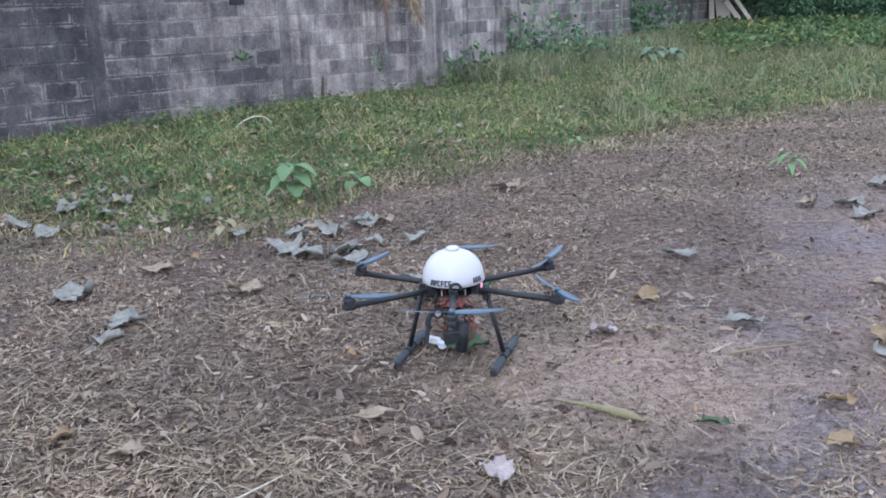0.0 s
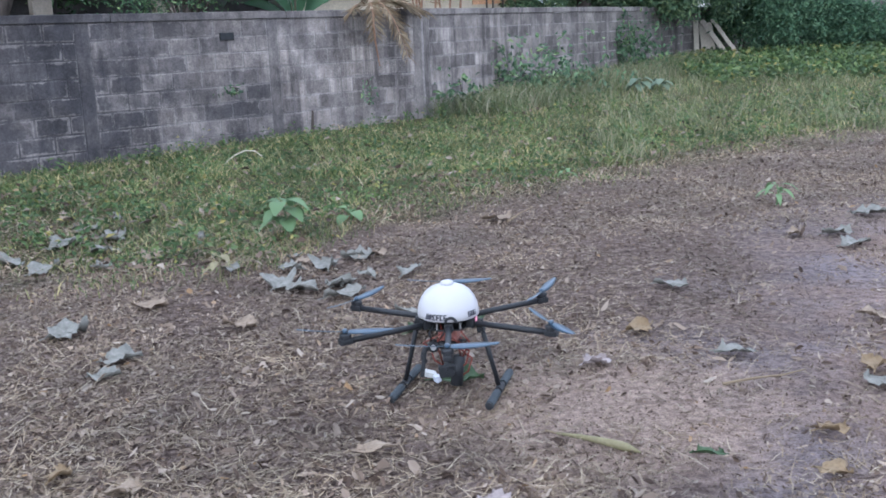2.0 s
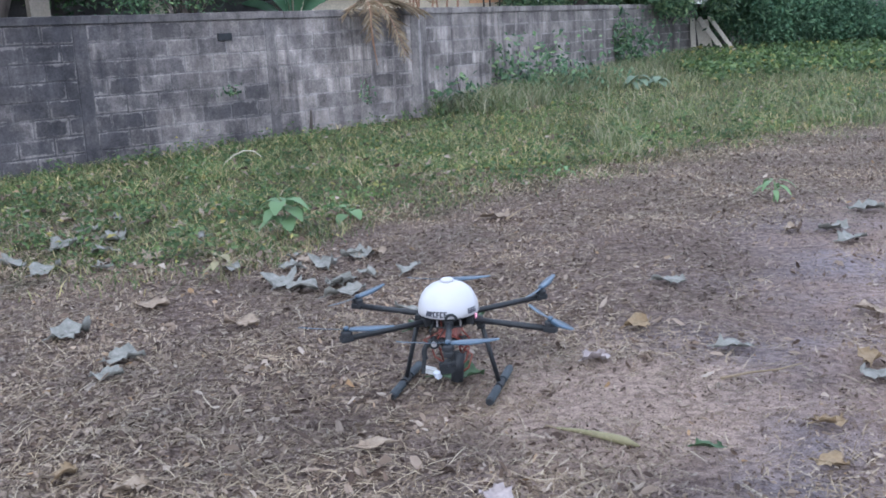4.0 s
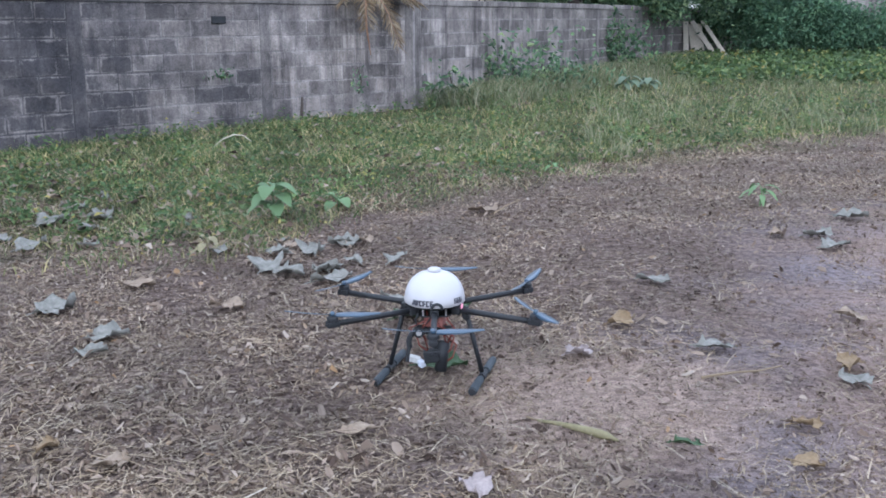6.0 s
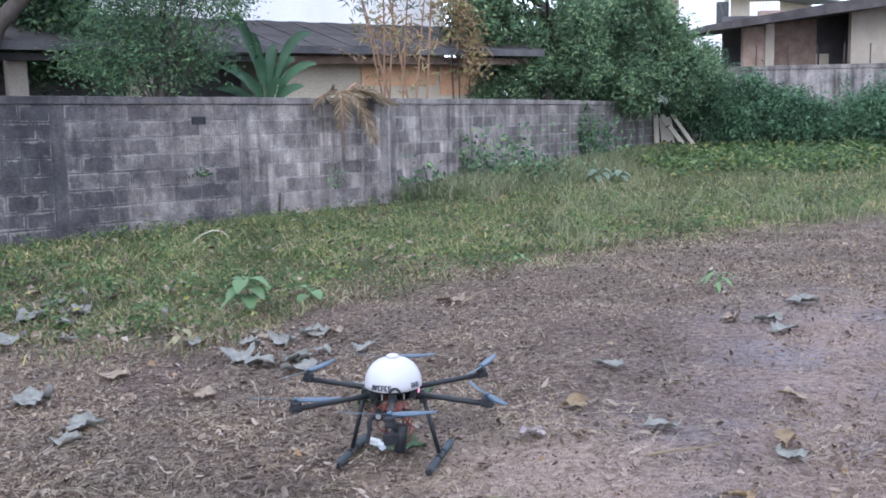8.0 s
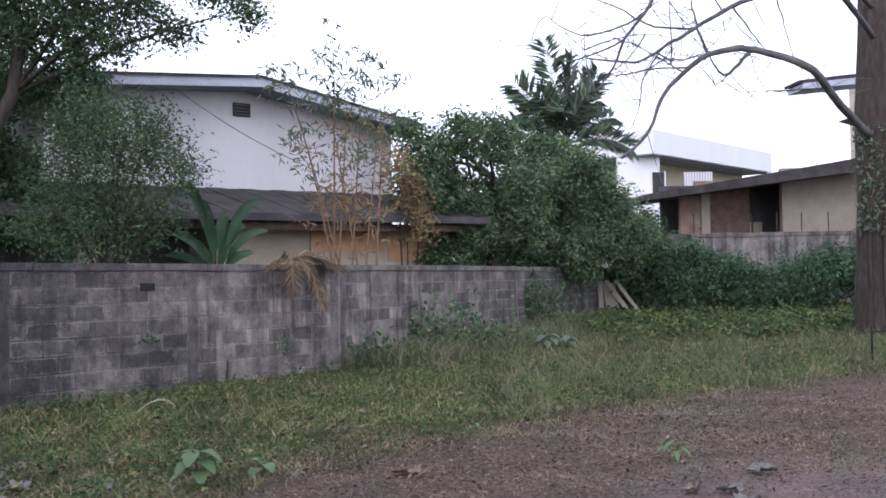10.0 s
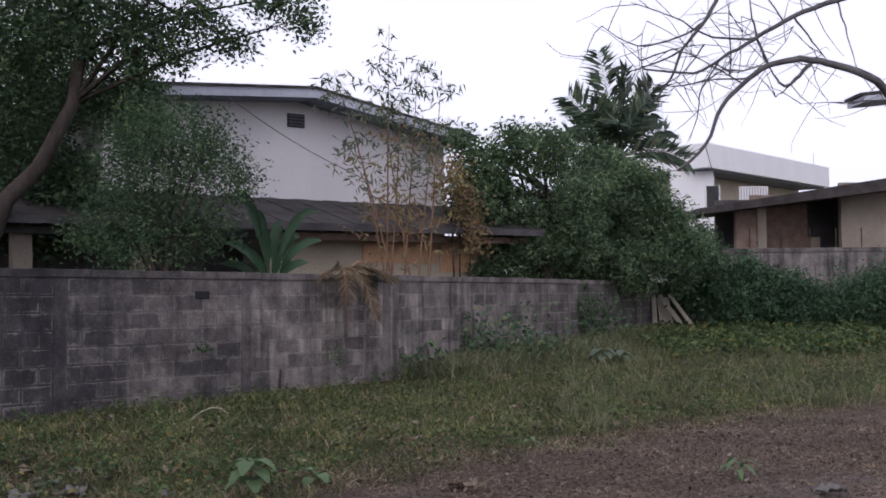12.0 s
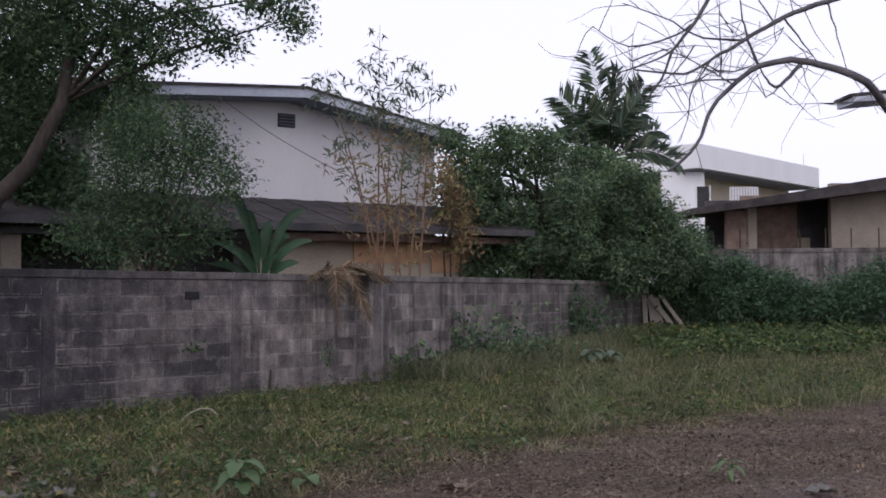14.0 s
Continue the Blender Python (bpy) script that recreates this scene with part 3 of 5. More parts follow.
    # shade under the lean-to put into this wall's colour
    part("ground_floor_wall", boxed((9.0, 0.2, 2.45), (-1.5, 0.6, 1.22)), DARK_SHADED, h, "wall under the lean-to with shade in its dark colour")
    for x, wd in ((-3.15, 0.5), (-1.6, 0.3), (0.4, 0.4)):
        part("pillar", boxed((wd, 0.22, 2.3), (x, -0.9, 1.15), soft=0.01), RENDER_BEIGE, h, "beige rendered pillar")
    # solid dark panel in place of the shade inside the doorway
    d = part("door", boxed((0.9, 0.06, 2.0), (-2.6, 0.46, 1.0), soft=0.01), GLASS_DARK, h, "dark panel standing in for a shaded door opening")
    part("door_frame", boxed((1.02, 0.04, 0.07), (-2.6, 0.47, 2.04)), RENDER_BEIGE, d)
    return h


white_house()


def far_house():
    """White flat-roofed house with a high parapet."""
    h = thing("house", "distant white flat-roofed house with deep parapet", "house", (13.4, 50.0, 0), 0)
    u = Vector((10.7, 12.0, 0)).normalized()
    turn = math.degrees(math.atan2(u.y, u.x))
    part("parapet", boxed((16.2, 9.0, 1.25), (2.05, 9.03, 7.6), (0, 0, turn), 0.03), WHITE_LIT, h, "white parapet band")
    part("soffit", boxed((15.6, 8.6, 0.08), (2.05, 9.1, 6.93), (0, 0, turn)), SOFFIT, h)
    body = part("wall", boxed((14.0, 6.6, 6.9), (2.2, 10.3, 3.45), (0, 0, turn)), RENDER_CREAM, h)
    part("front_wall", boxed((2.2, 0.25, 6.9), (-0.5, 1.2, 3.45), (0, 0, 0)), WHITE_LIT, h, "cream rendered wall coloured white as if brightly lit")
    w = part("window", boxed((0.62, 0.08, 1.15), (0.5, 1.05, 5.55)), GLASS_DARK, h)
    for x in (0.15, 0.85):
        part("window_frame", boxed((0.06, 0.10, 1.25), (x, 1.03, 5.55)), RENDER_WHITE, w)
    part("shutter", boxed((1.5, 0.06, 0.95), (2.9, 2.0, 5.7)), RENDER_WHITE, h, "white slatted shutter panel")
    for k in range(10):
        part("slat", boxed((0.02, 0.03, 0.9), (2.25 + 0.144 * k, 1.96, 5.7)), SOFFIT, h)
    part("lower_wall", boxed((2.6, 0.3, 5.0), (-1.7, 0.2, 2.5)), RENDER_WHITE, h, "white lower wall")
    part("aerial", tube([(9.8, 12, 8.2), (9.8, 12, 9.1)], 0.02, 6), STEEL, h)
    return h


far_house()


def brick_house():
    """Single-storey house behind the east wall, its roof rising to the right."""
    h = thing("house", "low brick and beige house with dark sloping roof", "house", (8.6, 33.0, 0), 0)
    roof = plate([(-0.3, 3.70), (8.6, 5.05), (8.6, 4.55), (-0.3, 3.5)], 5.0)
    bmesh.ops.translate(roof, verts=roof.verts, vec=(0, -0.9, 0))
    part("roof", roof, ROOFING, h)
    part("wall", boxed((0.7, 0.25, 3.7), (1.55, 0.4, 1.85), soft=0.01), OLD_BRICK, h, "bare brick pier")
    part("wall", boxed((0.3, 0.3, 3.8), (2.05, 0.35, 1.9), soft=0.01), RENDER_BEIGE, h)
    # dark colour stands in for the shade of the porch recess
    part("back_wall", boxed((7.0, 0.2, 4.2), (4.6, 2.4, 2.1)), DARK_SHADED, h)
    part("porch_wall", boxed((2.0, 0.2, 4.3), (3.1, 1.7, 2.15), (0, 0, 6)), OLD_BRICK, h)
    # solid cream panel in place of the daylight seen through the window
    win = part("window", boxed((0.75, 0.1, 0.6), (4.35, 2.25, 2.55)), RENDER_CREAM, h, "cream panel standing in for daylight in a window opening")
    part("mullion", boxed((0.05, 0.12, 0.6), (4.35, 2.2, 2.55)), DARK_SHADED, win)
    part("wall", boxed((4.2, 0.25, 4.6), (6.85, 0.5, 2.3)), RENDER_BEIGE, h, "beige rendered wall")
    for k in range(6):
        x = 1.1 + 0.9 * k + 0.1 * math.sin(k)
        part("bar", tube([(x, -1.5, 2.2), (x, -1.5, 3.0)], 0.02, 6), BARK, h)
    return h


brick_house()


def eave_house():
    """Upper storeys of a tall house beyond the trunk, of which the eaves show."""
    h = thing("house", "tall house with blue-grey eaves beyond the trunk", "house", (13.9, 32.0, 0.3), 0)
    part("wall", boxed((6.0, 4.0, 7.6), (6.4, 2.6, 3.8)), RENDER_CREAM, h)
    r = plate([(-0.3, 6.95), (7.5, 7.7), (7.5, 7.45), (-0.3, 6.75)], 1.3)
    part("roof", r, FASCIA, h, "blue-grey roof edge")
    part("roof_sheet", plate([(-0.4, 7.06), (7.5, 7.85), (7.5, 7.72), (-0.4, 6.97)], 1.3), ROOFING, h)
    a = plate([(0.9, 5.7), (6.0, 6.3), (6.0, 5.3), (1.6, 5.5)], 1.2)
    bmesh.ops.translate(a, verts=a.verts, vec=(0, -1.0, 0))
    part("awning", a, SOFFIT, h, "blue-grey awning roof")
    return h


eave_house()

# ---- trees behind and beside the walls ----
tree("tree", "large shaded dark leafy tree leaning behind the block wall",
     [(-7.4, 14.6, 0), (-7.0, 14.9, 1.6), (-6.55, 15.0, 2.75), (-6.05, 15.0, 3.25), (-5.55, 15.0, 4.2), (-5.42, 15.0, 5.0), (-5.6, 15.0, 6.1)], [0.2, 0.17, 0.135, 0.115, 0.1, 0.085, 0.06],
     [(-6.2, 15, 5.3, 0.9, 0.7), (-5.1, 15, 5.5, 0.8, 0.7), (-4.35, 15, 5.05, 0.6, 0.6), (-6.6, 15.6, 4.1, 0.8, 0.9), (-5.0, 16.0, 4.3, 0.7, 0.8), (-3.7, 15, 5.45, 0.42, 0.35), (-3.1, 15, 5.1, 0.3, 0.22), (-2.6, 15, 5.75, 0.4, 0.25), (-2.1, 15, 5.45, 0.28, 0.25), (-7.6, 15, 5.0, 0.9, 1.1), (-5.5, 15, 6.6, 1.6, 0.6), (-3.6, 15, 6.5, 1.2, 0.4)],
     3600, 18, (0.085, 0.042), 0.12, BARK, LEAF_DARK_SHADED)
tree("tree", "shaded dark green tree beside the white house",
     [(-9.5, 19.5, 0), (-9.4, 19.5, 2.0), (-9.3, 19.5, 3.5)], [0.2, 0.16, 0.12],
     [(-9.2, 19, 4.2, 1.4, 1.3), (-7.9, 18.6, 3.6, 1.0, 1.2), (-7.3, 18.2, 5.2, 1.1, 1.0), (-10, 18, 2.6, 1.3, 1.4), (-7.0, 17.2, 2.6, 0.7, 0.7), (-6.2, 16.6, 3.0, 0.7, 0.7), (-6.9, 16.6, 3.5, 0.7, 0.6)],
     2800, 18, (0.12, 0.06), 0.16, BARK, LEAF_DARK_SHADED)
tree("shrub", "bushy green shrub rising above the block wall",
     [(-4.0, 14.2, 0), (-3.98, 14.2, 1.2), (-3.9, 14.2, 2.2)], [0.07, 0.06, 0.045],
     [(-3.65, 14.2, 3.5, 0.62, 0.55), (-4.05, 14.2, 2.9, 0.65, 0.55), (-3.2, 14.1, 3.1, 0.42, 0.4), (-3.9, 14.2, 2.15, 0.55, 0.5), (-4.5, 14.2, 3.1, 0.45, 0.5), (-4.45, 14.2, 2.05, 0.4, 0.4), (-3.3, 14.2, 2.3, 0.35, 0.35), (-2.95, 14.0, 2.85, 0.25, 0.22), (-3.3, 14.1, 3.65, 0.25, 0.2), (-4.35, 14.2, 3.75, 0.3, 0.3), (-4.75, 14.3, 2.6, 0.25, 0.35), (-2.75, 14.1, 3.0, 0.2, 0.12), (-5.0, 14.4, 2.2, 0.4, 0.3)],
     1050, 22, (0.075, 0.026), 0.15, BARK, LEAF_DARK_SHADED, 0.5, 0.5)
tree("tree", "dense green tree overhanging the block wall",
     [(2.4, 23.2, 0), (2.4, 23.2, 1.5), (2.5, 23.2, 2.6), (2.6, 23.2, 3.4)], [0.2, 0.17, 0.13, 0.1],
     [(0.85, 22, 3.9, 0.75, 0.8), (2.15, 22, 4.3, 0.8, 0.7), (1.45, 22.6, 2.9, 1.0, 1.0), (0.7, 21.7, 3.1, 0.6, 0.8), (2.9, 23.4, 2.9, 1.0, 1.1), (2.9, 23.6, 2.1, 0.9, 0.5), (1.9, 22.8, 2.15, 0.7, 0.45), (1.1, 22.4, 2.2, 0.6, 0.45), (2.3, 23.6, 1.7, 0.7, 0.5), (1.3, 22.6, 1.55, 0.6, 0.45), (0.85, 22.2, 1.5, 0.4, 0.4), (1.5, 22, 4.7, 0.3, 0.2), (0.4, 22, 4.6, 0.3, 0.25)],
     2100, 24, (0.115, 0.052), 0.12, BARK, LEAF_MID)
tree("tree", "broadleaf green tree with foliage drooping over the wall",
     [(4.3, 27.0, 0), (4.3, 27.0, 1.6), (4.4, 26.8, 2.8), (4.5, 26.5, 3.6)], [0.22, 0.18, 0.14, 0.1],
     [(3.4, 25, 3.1, 1.1, 1.1), (4.45, 25, 3.3, 1.1, 1.1), (5.5, 25.3, 2.75, 0.9, 0.9), (4.55, 24.6, 1.85, 1.0, 0.7), (3.9, 25.4, 4.3, 0.7, 0.8), (6.0, 25.6, 2.1, 0.75, 0.7), (5.0, 25.5, 3.9, 0.6, 0.6), (3.9, 24.9, 2.0, 0.7, 0.45), (3.1, 24.5, 1.65, 0.7, 0.5), (3.7, 25.6, 1.6, 0.7, 0.5), (6.6, 26.6, 2.2, 0.55, 0.5)],
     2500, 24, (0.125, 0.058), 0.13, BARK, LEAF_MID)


def bush(label, balls, twigs, per=14, leaf=(0.14, 0.05), mat=LEAF_BUSH, name="bush"):
    x, y = balls[0][0], balls[0][1]
    t = thing(name, label, "bush", (x, y, 0))
    stems = bmesh.new()
    for b in balls:
        tube([(0.3 * (b[0] - x), 0.3 * (b[1] - y) + 0.1, 0), (b[0] - x, b[1] - y, b[2])], [0.03, 0.01], 5, stems)
    part("stem", stems, BARK, t)
    pts = crown_points(balls, twigs, per, 0.14)
    pts[:, 2] = np.maximum(pts[:, 2], 0.12)
    many("crown", leaves_at(pts, leaf[0], leaf[1], 0.3, 0.6) - np.array((x, y, 0)), 4, KITE, mat, t)
    return t


bush("dry tan creeper hanging beside the white house", [(0.35, 20.6, 3.0, 0.35, 0.6), (0.15, 20.6, 3.7, 0.3, 0.45), (0.6, 20.7, 2.3, 0.35, 0.4)], 110, 12, (0.14, 0.05), LEAF_TAN)
bush("dense green bush in front of the pale wall", [(7.7, 27, 0.95, 0.8, 0.85), (8.3, 27.2, 1.6, 0.6, 0.55), (8.6, 26.8, 0.8, 0.7, 0.7)], 832)
bush("dark green climbing bush at the wall corner", [(7.0, 27.6, 2.3, 0.65, 0.8), (6.6, 27.6, 1.2, 0.7, 0.9), (7.2, 27.5, 1.6, 0.6, 0.6)], 688, mat=LEAF_DARK_SHADED)
bush("low green bush beside the pale wall", [(9.4, 27, 0.85, 0.75, 0.75), (10.1, 27, 0.65, 0.7, 0.6), (9.0, 26.7, 1.15, 0.5, 0.45)], 768)
bush("leafy green bush near the big trunk", [(11.2, 26.8, 0.85, 0.9, 0.8), (11.9, 26.8, 1.2, 0.8, 0.8), (13.0, 26.6, 1.0, 0.9, 0.9)], 896)


def feather(base, way, length, sag, leaf, count, thick=0.02, twist=0.0):
    """A palm frond: rachis points and leaflets both sides."""
    base, way = Vector(base), Vector(way).normalized()
    pts = []
    for k in range(9):
        s = k / 8
        pts.append(base + way * length * s + Vector((0, 0, -sag * s * s)))
    at, along = [], []
    side = way.cross(Vector((0, 0, 1))).normalized()
    side = (Matrix.Rotation(twist, 3, way) @ side)
    for k in range(count):
        s = 0.15 + 0.85 * k / count
        i = min(int(s * 8), 7)
        p = pts[i].lerp(pts[i + 1], s * 8 - i)
        d = (pts[i + 1] - pts[i]).normalized()
        for sign in (-1, 1):
            at.append(p)
            along.append(d * 0.75 + side * sign * 0.8 + Vector((0, 0, -0.25)) + Vector(RNG.normal(size=3)) * 0.12)
    at, along = np.array(at), np.array(along)
    size = leaf[0] * (0.5 + 0.5 * np.sin(np.linspace(0.3, 2.7, count))).repeat(2)[:, None, None]
    lv = leaves_at(at, 1.0, leaf[1] / leaf[0], 0.5, 0.0, along)
    lv = lv[:, :1] + (lv - lv[:, :1]) * size
    return pts, [thick * (1 - 0.8 * k / 8) for k in range(9)], lv


def palm():
    t = thing("palm_tree", "feathery dark green palm among the trees", "palm", (4.75, 26.4, 0))
    part("trunk", tube([(0, 0, 0), (0.05, 0, 2.0), (0, 0, 4.0), (0, 0, 5.2)], [0.13, 0.11, 0.1, 0.09], 10), BARK_GREY, t)
    # spread of each frond: sideways, forward, up, length, sag
    ways = [(-0.28, 0.0, 1.5, 3.0, 0.15), (-0.85, 0.1, 1.3, 2.5, 0.45), (0.12, 0.1, 1.5, 2.7, 0.35), (0.45, -0.1, 1.35, 2.8, 0.8), (0.8, 0.1, 0.9, 1.9, 0.7), (0.9, -0.2, 0.4, 1.8, 0.9), (-1.0, -0.2, 0.5, 2.1, 0.7), (-0.5, -0.5, 1.1, 2.2, 0.6), (0.25, -0.6, 1.1, 2.2, 0.7), (-0.1, -0.5, 0.7, 2.0, 0.9), (0.6, 0.4, 1.2, 2.3, 0.7), (-0.6, 0.5, 0.9, 2.2, 0.7)]
    for x, y, z, long, sag in ways:
        pts, rad, lv = feather((0, 0, 4.7), (x, y, z), long, sag, (0.62, 0.12), 58, 0.022, math.pi / 2 + RNG.normal() * 0.35)
        fr = part("frond", tube(pts, rad, 6), BARK, t)
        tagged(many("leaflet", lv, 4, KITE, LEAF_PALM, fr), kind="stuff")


palm()


def bamboo():
    """Thin canes with sprays of narrow leaves, green at the top and dry tan below."""
    t = thing("bamboo", "thin cane plant with feathery pale and dry tan leaves", "bamboo", (-0.75, 17.2, 0))
    tips = [(-0.15, 0, 5.9), (0.35, 0.1, 5.3), (-1.1, -0.1, 5.1), (0.75, 0.1, 5.0), (0.05, 0.2, 4.6), (-0.75, 0, 4.0), (0.6, -0.1, 4.0), (-0.35, 0.1, 4.9)]
    green, dry = [], []
    for k, (x, y, z) in enumerate(tips):
        b = ((k % 4) * 0.22 - 0.25, 0.1 * (k % 3), 0)
        pts = [Vector(b).lerp(Vector((x, y, z)), s) + Vector((0, 0, 0.3 * math.sin(math.pi * s) * (abs(x) > 0.5))) for s in [j / 8 for j in range(9)]]
        part("cane", tube(pts, [0.026 * (1 - 0.85 * j / 8) for j in range(9)], 6), CANE, t)
        for _ in range(24 if k < 4 else 9):
            s = RNG.uniform(0.72, 1.0)
            p = Vector(b).lerp(Vector((x, y, z)), s) + Vector(RNG.normal(size=3) * (0.16, 0.12, 0.1))
            green.append((p, 9))
        for _ in range(9):
            s = RNG.uniform(0.45, 0.75)
            p = Vector(b).lerp(Vector((x, y, z)), s) + Vector(RNG.normal(size=3) * (0.22, 0.15, 0.12))
            dry.append((p, 9))
    for name, sprays, mat in (("leaf_spray", green, LEAF_PALE), ("dry_leaf_spray", dry, LEAF_TAN)):
        at = np.concatenate([np.array(p) + np.outer(np.linspace(-1, 1, n), (0.16 * RNG.choice((-1, 1)), 0.05, -0.07)) for p, n in sprays])
        tagged(many(name, leaves_at(at, 0.18, 0.036, 0.2, 0.7), 4, KITE, mat, t), kind="stuff")


bamboo()


def banana():
    t = thing("banana_plant", "broad-leaved green banana-like plant behind the wall", "plant", (-2.6, 15.0, 0))
    rows = [(-0.42, 0.0, 1.25, 0.1), (-0.2, 0.2, 1.0, 0.09), (0.55, 0.0, 1.0, 0.1), (0.12, 0.1, 0.85, 0.12), (0.62, -0.2, 0.62, 0.09), (-0.08, -0.2, 0.75, 0.12), (-0.5, -0.2, 0.6, 0.09), (0.32, 0.2, 0.7, 0.11), (-0.3, -0.3, 0.5, 0.1), (0.22, -0.3, 0.42, 0.1), (0.45, -0.1, 0.35, 0.09), (-0.6, 0.1, 0.35, 0.08)]
    for dx, dy, up, wide in rows:
        bm = bmesh.new()
        lastrow = None
        pts = []
        for k in range(17):
            s = k / 16
            pts.append(Vector((dx * (0.12 + 1.15 * s ** 1.6), dy * s, 1.35 + up * 1.85 * (s - 0.36 * s ** 3))))
        for k, c in enumerate(pts):
            s = k / 16
            way = (pts[min(k + 1, 16)] - pts[max(k - 1, 0)]).normalized()
            side = way.cross(Vector((0.25 * dx, -1, 0.3))).normalized()
            nrm = side.cross(way)
            w = 0.012 if s < 0.3 else 0.012 + 0.62 * wide * math.sin(math.pi * min(1, (s - 0.3) / 0.7)) ** 0.6
            ripple = 0.012 * math.sin(k * 2.1 + dx * 9)
            row = [bm.verts.new(c - side * w + nrm * (w * 0.5 + ripple)), bm.verts.new(c), bm.verts.new(c + side * w + nrm * (w * 0.5 - ripple))]
            if lastrow:
                for a in (0, 1):
                    bm.faces.new((lastrow[a], lastrow[a + 1], row[a + 1], row[a]))
            lastrow = row
        part("leaf", bm, LEAF_BANANA, t, smooth=True)
    part("stem", tube([(0, 0, 0), (0, 0, 0.9), (0, 0, 1.6)], [0.12, 0.1, 0.06], 9), LEAF_BANANA, t)


banana()


def bare_tree():
    """Thick trunk by the yard's edge and the bare arching branches that reach over it."""
    t = thing("tree", "big vine-clad trunk with bare arching branches", "tree", (9.55, 19.2, 0))
    part("trunk", tube([(0.05, 0, -0.05), (0, 0, 0.3), (-0.02, 0, 1.2), (0.03, 0, 2.6), (0.0, 0, 4.2), (0.1, 0, 6.0), (0.1, 0, 8.5)], [0.52, 0.42, 0.36, 0.34, 0.33, 0.31, 0.24], 14), BARK, t, smooth=True)
    arms = [
        ([(-0.2, -0.3, 3.9), (-1.2, -1.3, 4.3), (-2.1, -2.2, 4.79), (-2.76, -2.2, 5.07), (-3.43, -2.2, 5.19), (-3.96, -2.2, 5.09), (-4.29, -2.2, 4.88), (-4.77, -2.2, 4.4), (-5.06, -2.2, 3.74), (-5.54, -2.2, 3.31)], 0.10),
        ([(0.0, -0.2, 5.8), (-1.6, -1.7, 6.5), (-2.76, -2.2, 6.2), (-3.52, -2.2, 5.93), (-4.2, -2.2, 5.55), (-4.77, -2.2, 5.22), (-5.25, -2.2, 4.98), (-6.1, -2.2, 5.05)], 0.07),
        ([(0.0, -0.2, 6.4), (-2.4, -2.0, 7.2), (-4.5, -2.2, 6.9), (-4.8, -2.2, 6.3), (-5.06, -2.2, 5.85), (-5.44, -2.2, 5.37), (-5.63, -2.2, 4.9), (-5.96, -2.2, 4.46)], 0.065),
        ([(-3.24, -2.2, 5.12), (-3.5, -2.2, 4.85), (-3.7, -2.2, 4.74), (-3.85, -2.2, 4.9), (-3.96, -2.2, 5.09)], 0.045),
        ([(-3.3, -2.2, 5.08), (-3.6, -2.2, 4.75), (-3.85, -2.2, 4.55)], 0.03),
        ([(-3.96, -2.2, 5.09), (-4.15, -2.2, 5.55), (-4.22, -2.2, 5.9), (-4.29, -2.2, 6.4)], 0.035),
        ([(-5.06, -2.2, 5.85), (-5.5, -2.2, 5.6), (-6.2, -2.2, 5.45), (-6.8, -2.2, 5.8)], 0.028),
        ([(-5.44, -2.2, 5.37), (-5.9, -2.2, 5.15), (-6.5, -2.2, 5.0), (-6.9, -2.2, 5.25)], 0.025),
        ([(-4.77, -2.2, 5.22), (-5.1, -2.2, 4.7), (-5.2, -2.2, 4.2), (-5.35, -2.2, 3.8)], 0.022),
        ([(-3.52, -2.2, 5.93), (-3.2, -2.2, 5.5), (-2.9, -2.2, 5.1)], 0.025),
        ([(-2.76, -2.2, 6.2), (-2.6, -2.2, 5.6), (-2.45, -2.2, 5.0)], 0.02),
        ([(-4.2, -2.2, 5.55), (-4.9, -2.2, 5.6), (-5.6, -2.2, 5.95), (-6.3, -2.2, 6.2)], 0.028),
        ([(-4.29, -2.2, 4.88), (-4.9, -2.2, 4.85), (-5.6, -2.2, 4.75), (-6.2, -2.2, 4.85)], 0.022),
    ]
    spots = []
    for k, (pts, r) in enumerate(arms):
        smooth, rad = [], []
        for i in range(len(pts) - 1):
            a, b, c, d = (Vector(pts[min(max(i + j, 0), len(pts) - 1)]) for j in (-1, 0, 1, 2))
            for s in (0.0, 0.25, 0.5, 0.75):
                p = 0.5 * (2 * b + (c - a) * s + (2 * a - 5 * b + 4 * c - d) * s * s + (3 * b - a - 3 * c + d) * s ** 3)
                smooth.append(p + Vector(RNG.normal(size=3)) * 0.006)
        smooth.append(Vector(pts[-1]))
        rad = [0.85 * r * (1 - 0.72 * i / (len(smooth) - 1)) for i in range(len(smooth))]
        part("branch", tube(smooth, rad, 7), BARK_GREY, t, smooth=True)
        spots += smooth[6:]
    for _ in range(20):
        p = spots[RNG.integers(len(spots))]
        d = Vector((-0.25 + RNG.normal() * 0.7, RNG.normal() * 0.15, RNG.normal() * 0.6)).normalized()
        pts, bend = [p], RNG.normal() * 0.16
        for k in range(6):
            d = (d + Vector((bend * d.z + RNG.normal() * 0.09, RNG.normal() * 0.06, -bend * d.x + RNG.normal() * 0.09))).normalized()
            pts.append(pts[-1] + d * 0.27)
        if min(v.x for v in pts) < -6.9:
            continue
        part("branch", tube(pts, [0.016, 0.014, 0.012, 0.010, 0.008, 0.006, 0.004], 5), BARK_GREY, t)
        spots += pts[1:]
    twigs = bmesh.new()
    for _ in range(150):
        p = spots[RNG.integers(len(spots))]
        d = Vector((RNG.normal() - 0.2, RNG.normal() * 0.3, RNG.normal() * 0.8)).normalized()
        pts = [p]
        for k in range(5):
            d = (d + Vector(RNG.normal(size=3)) * 0.16).normalized()
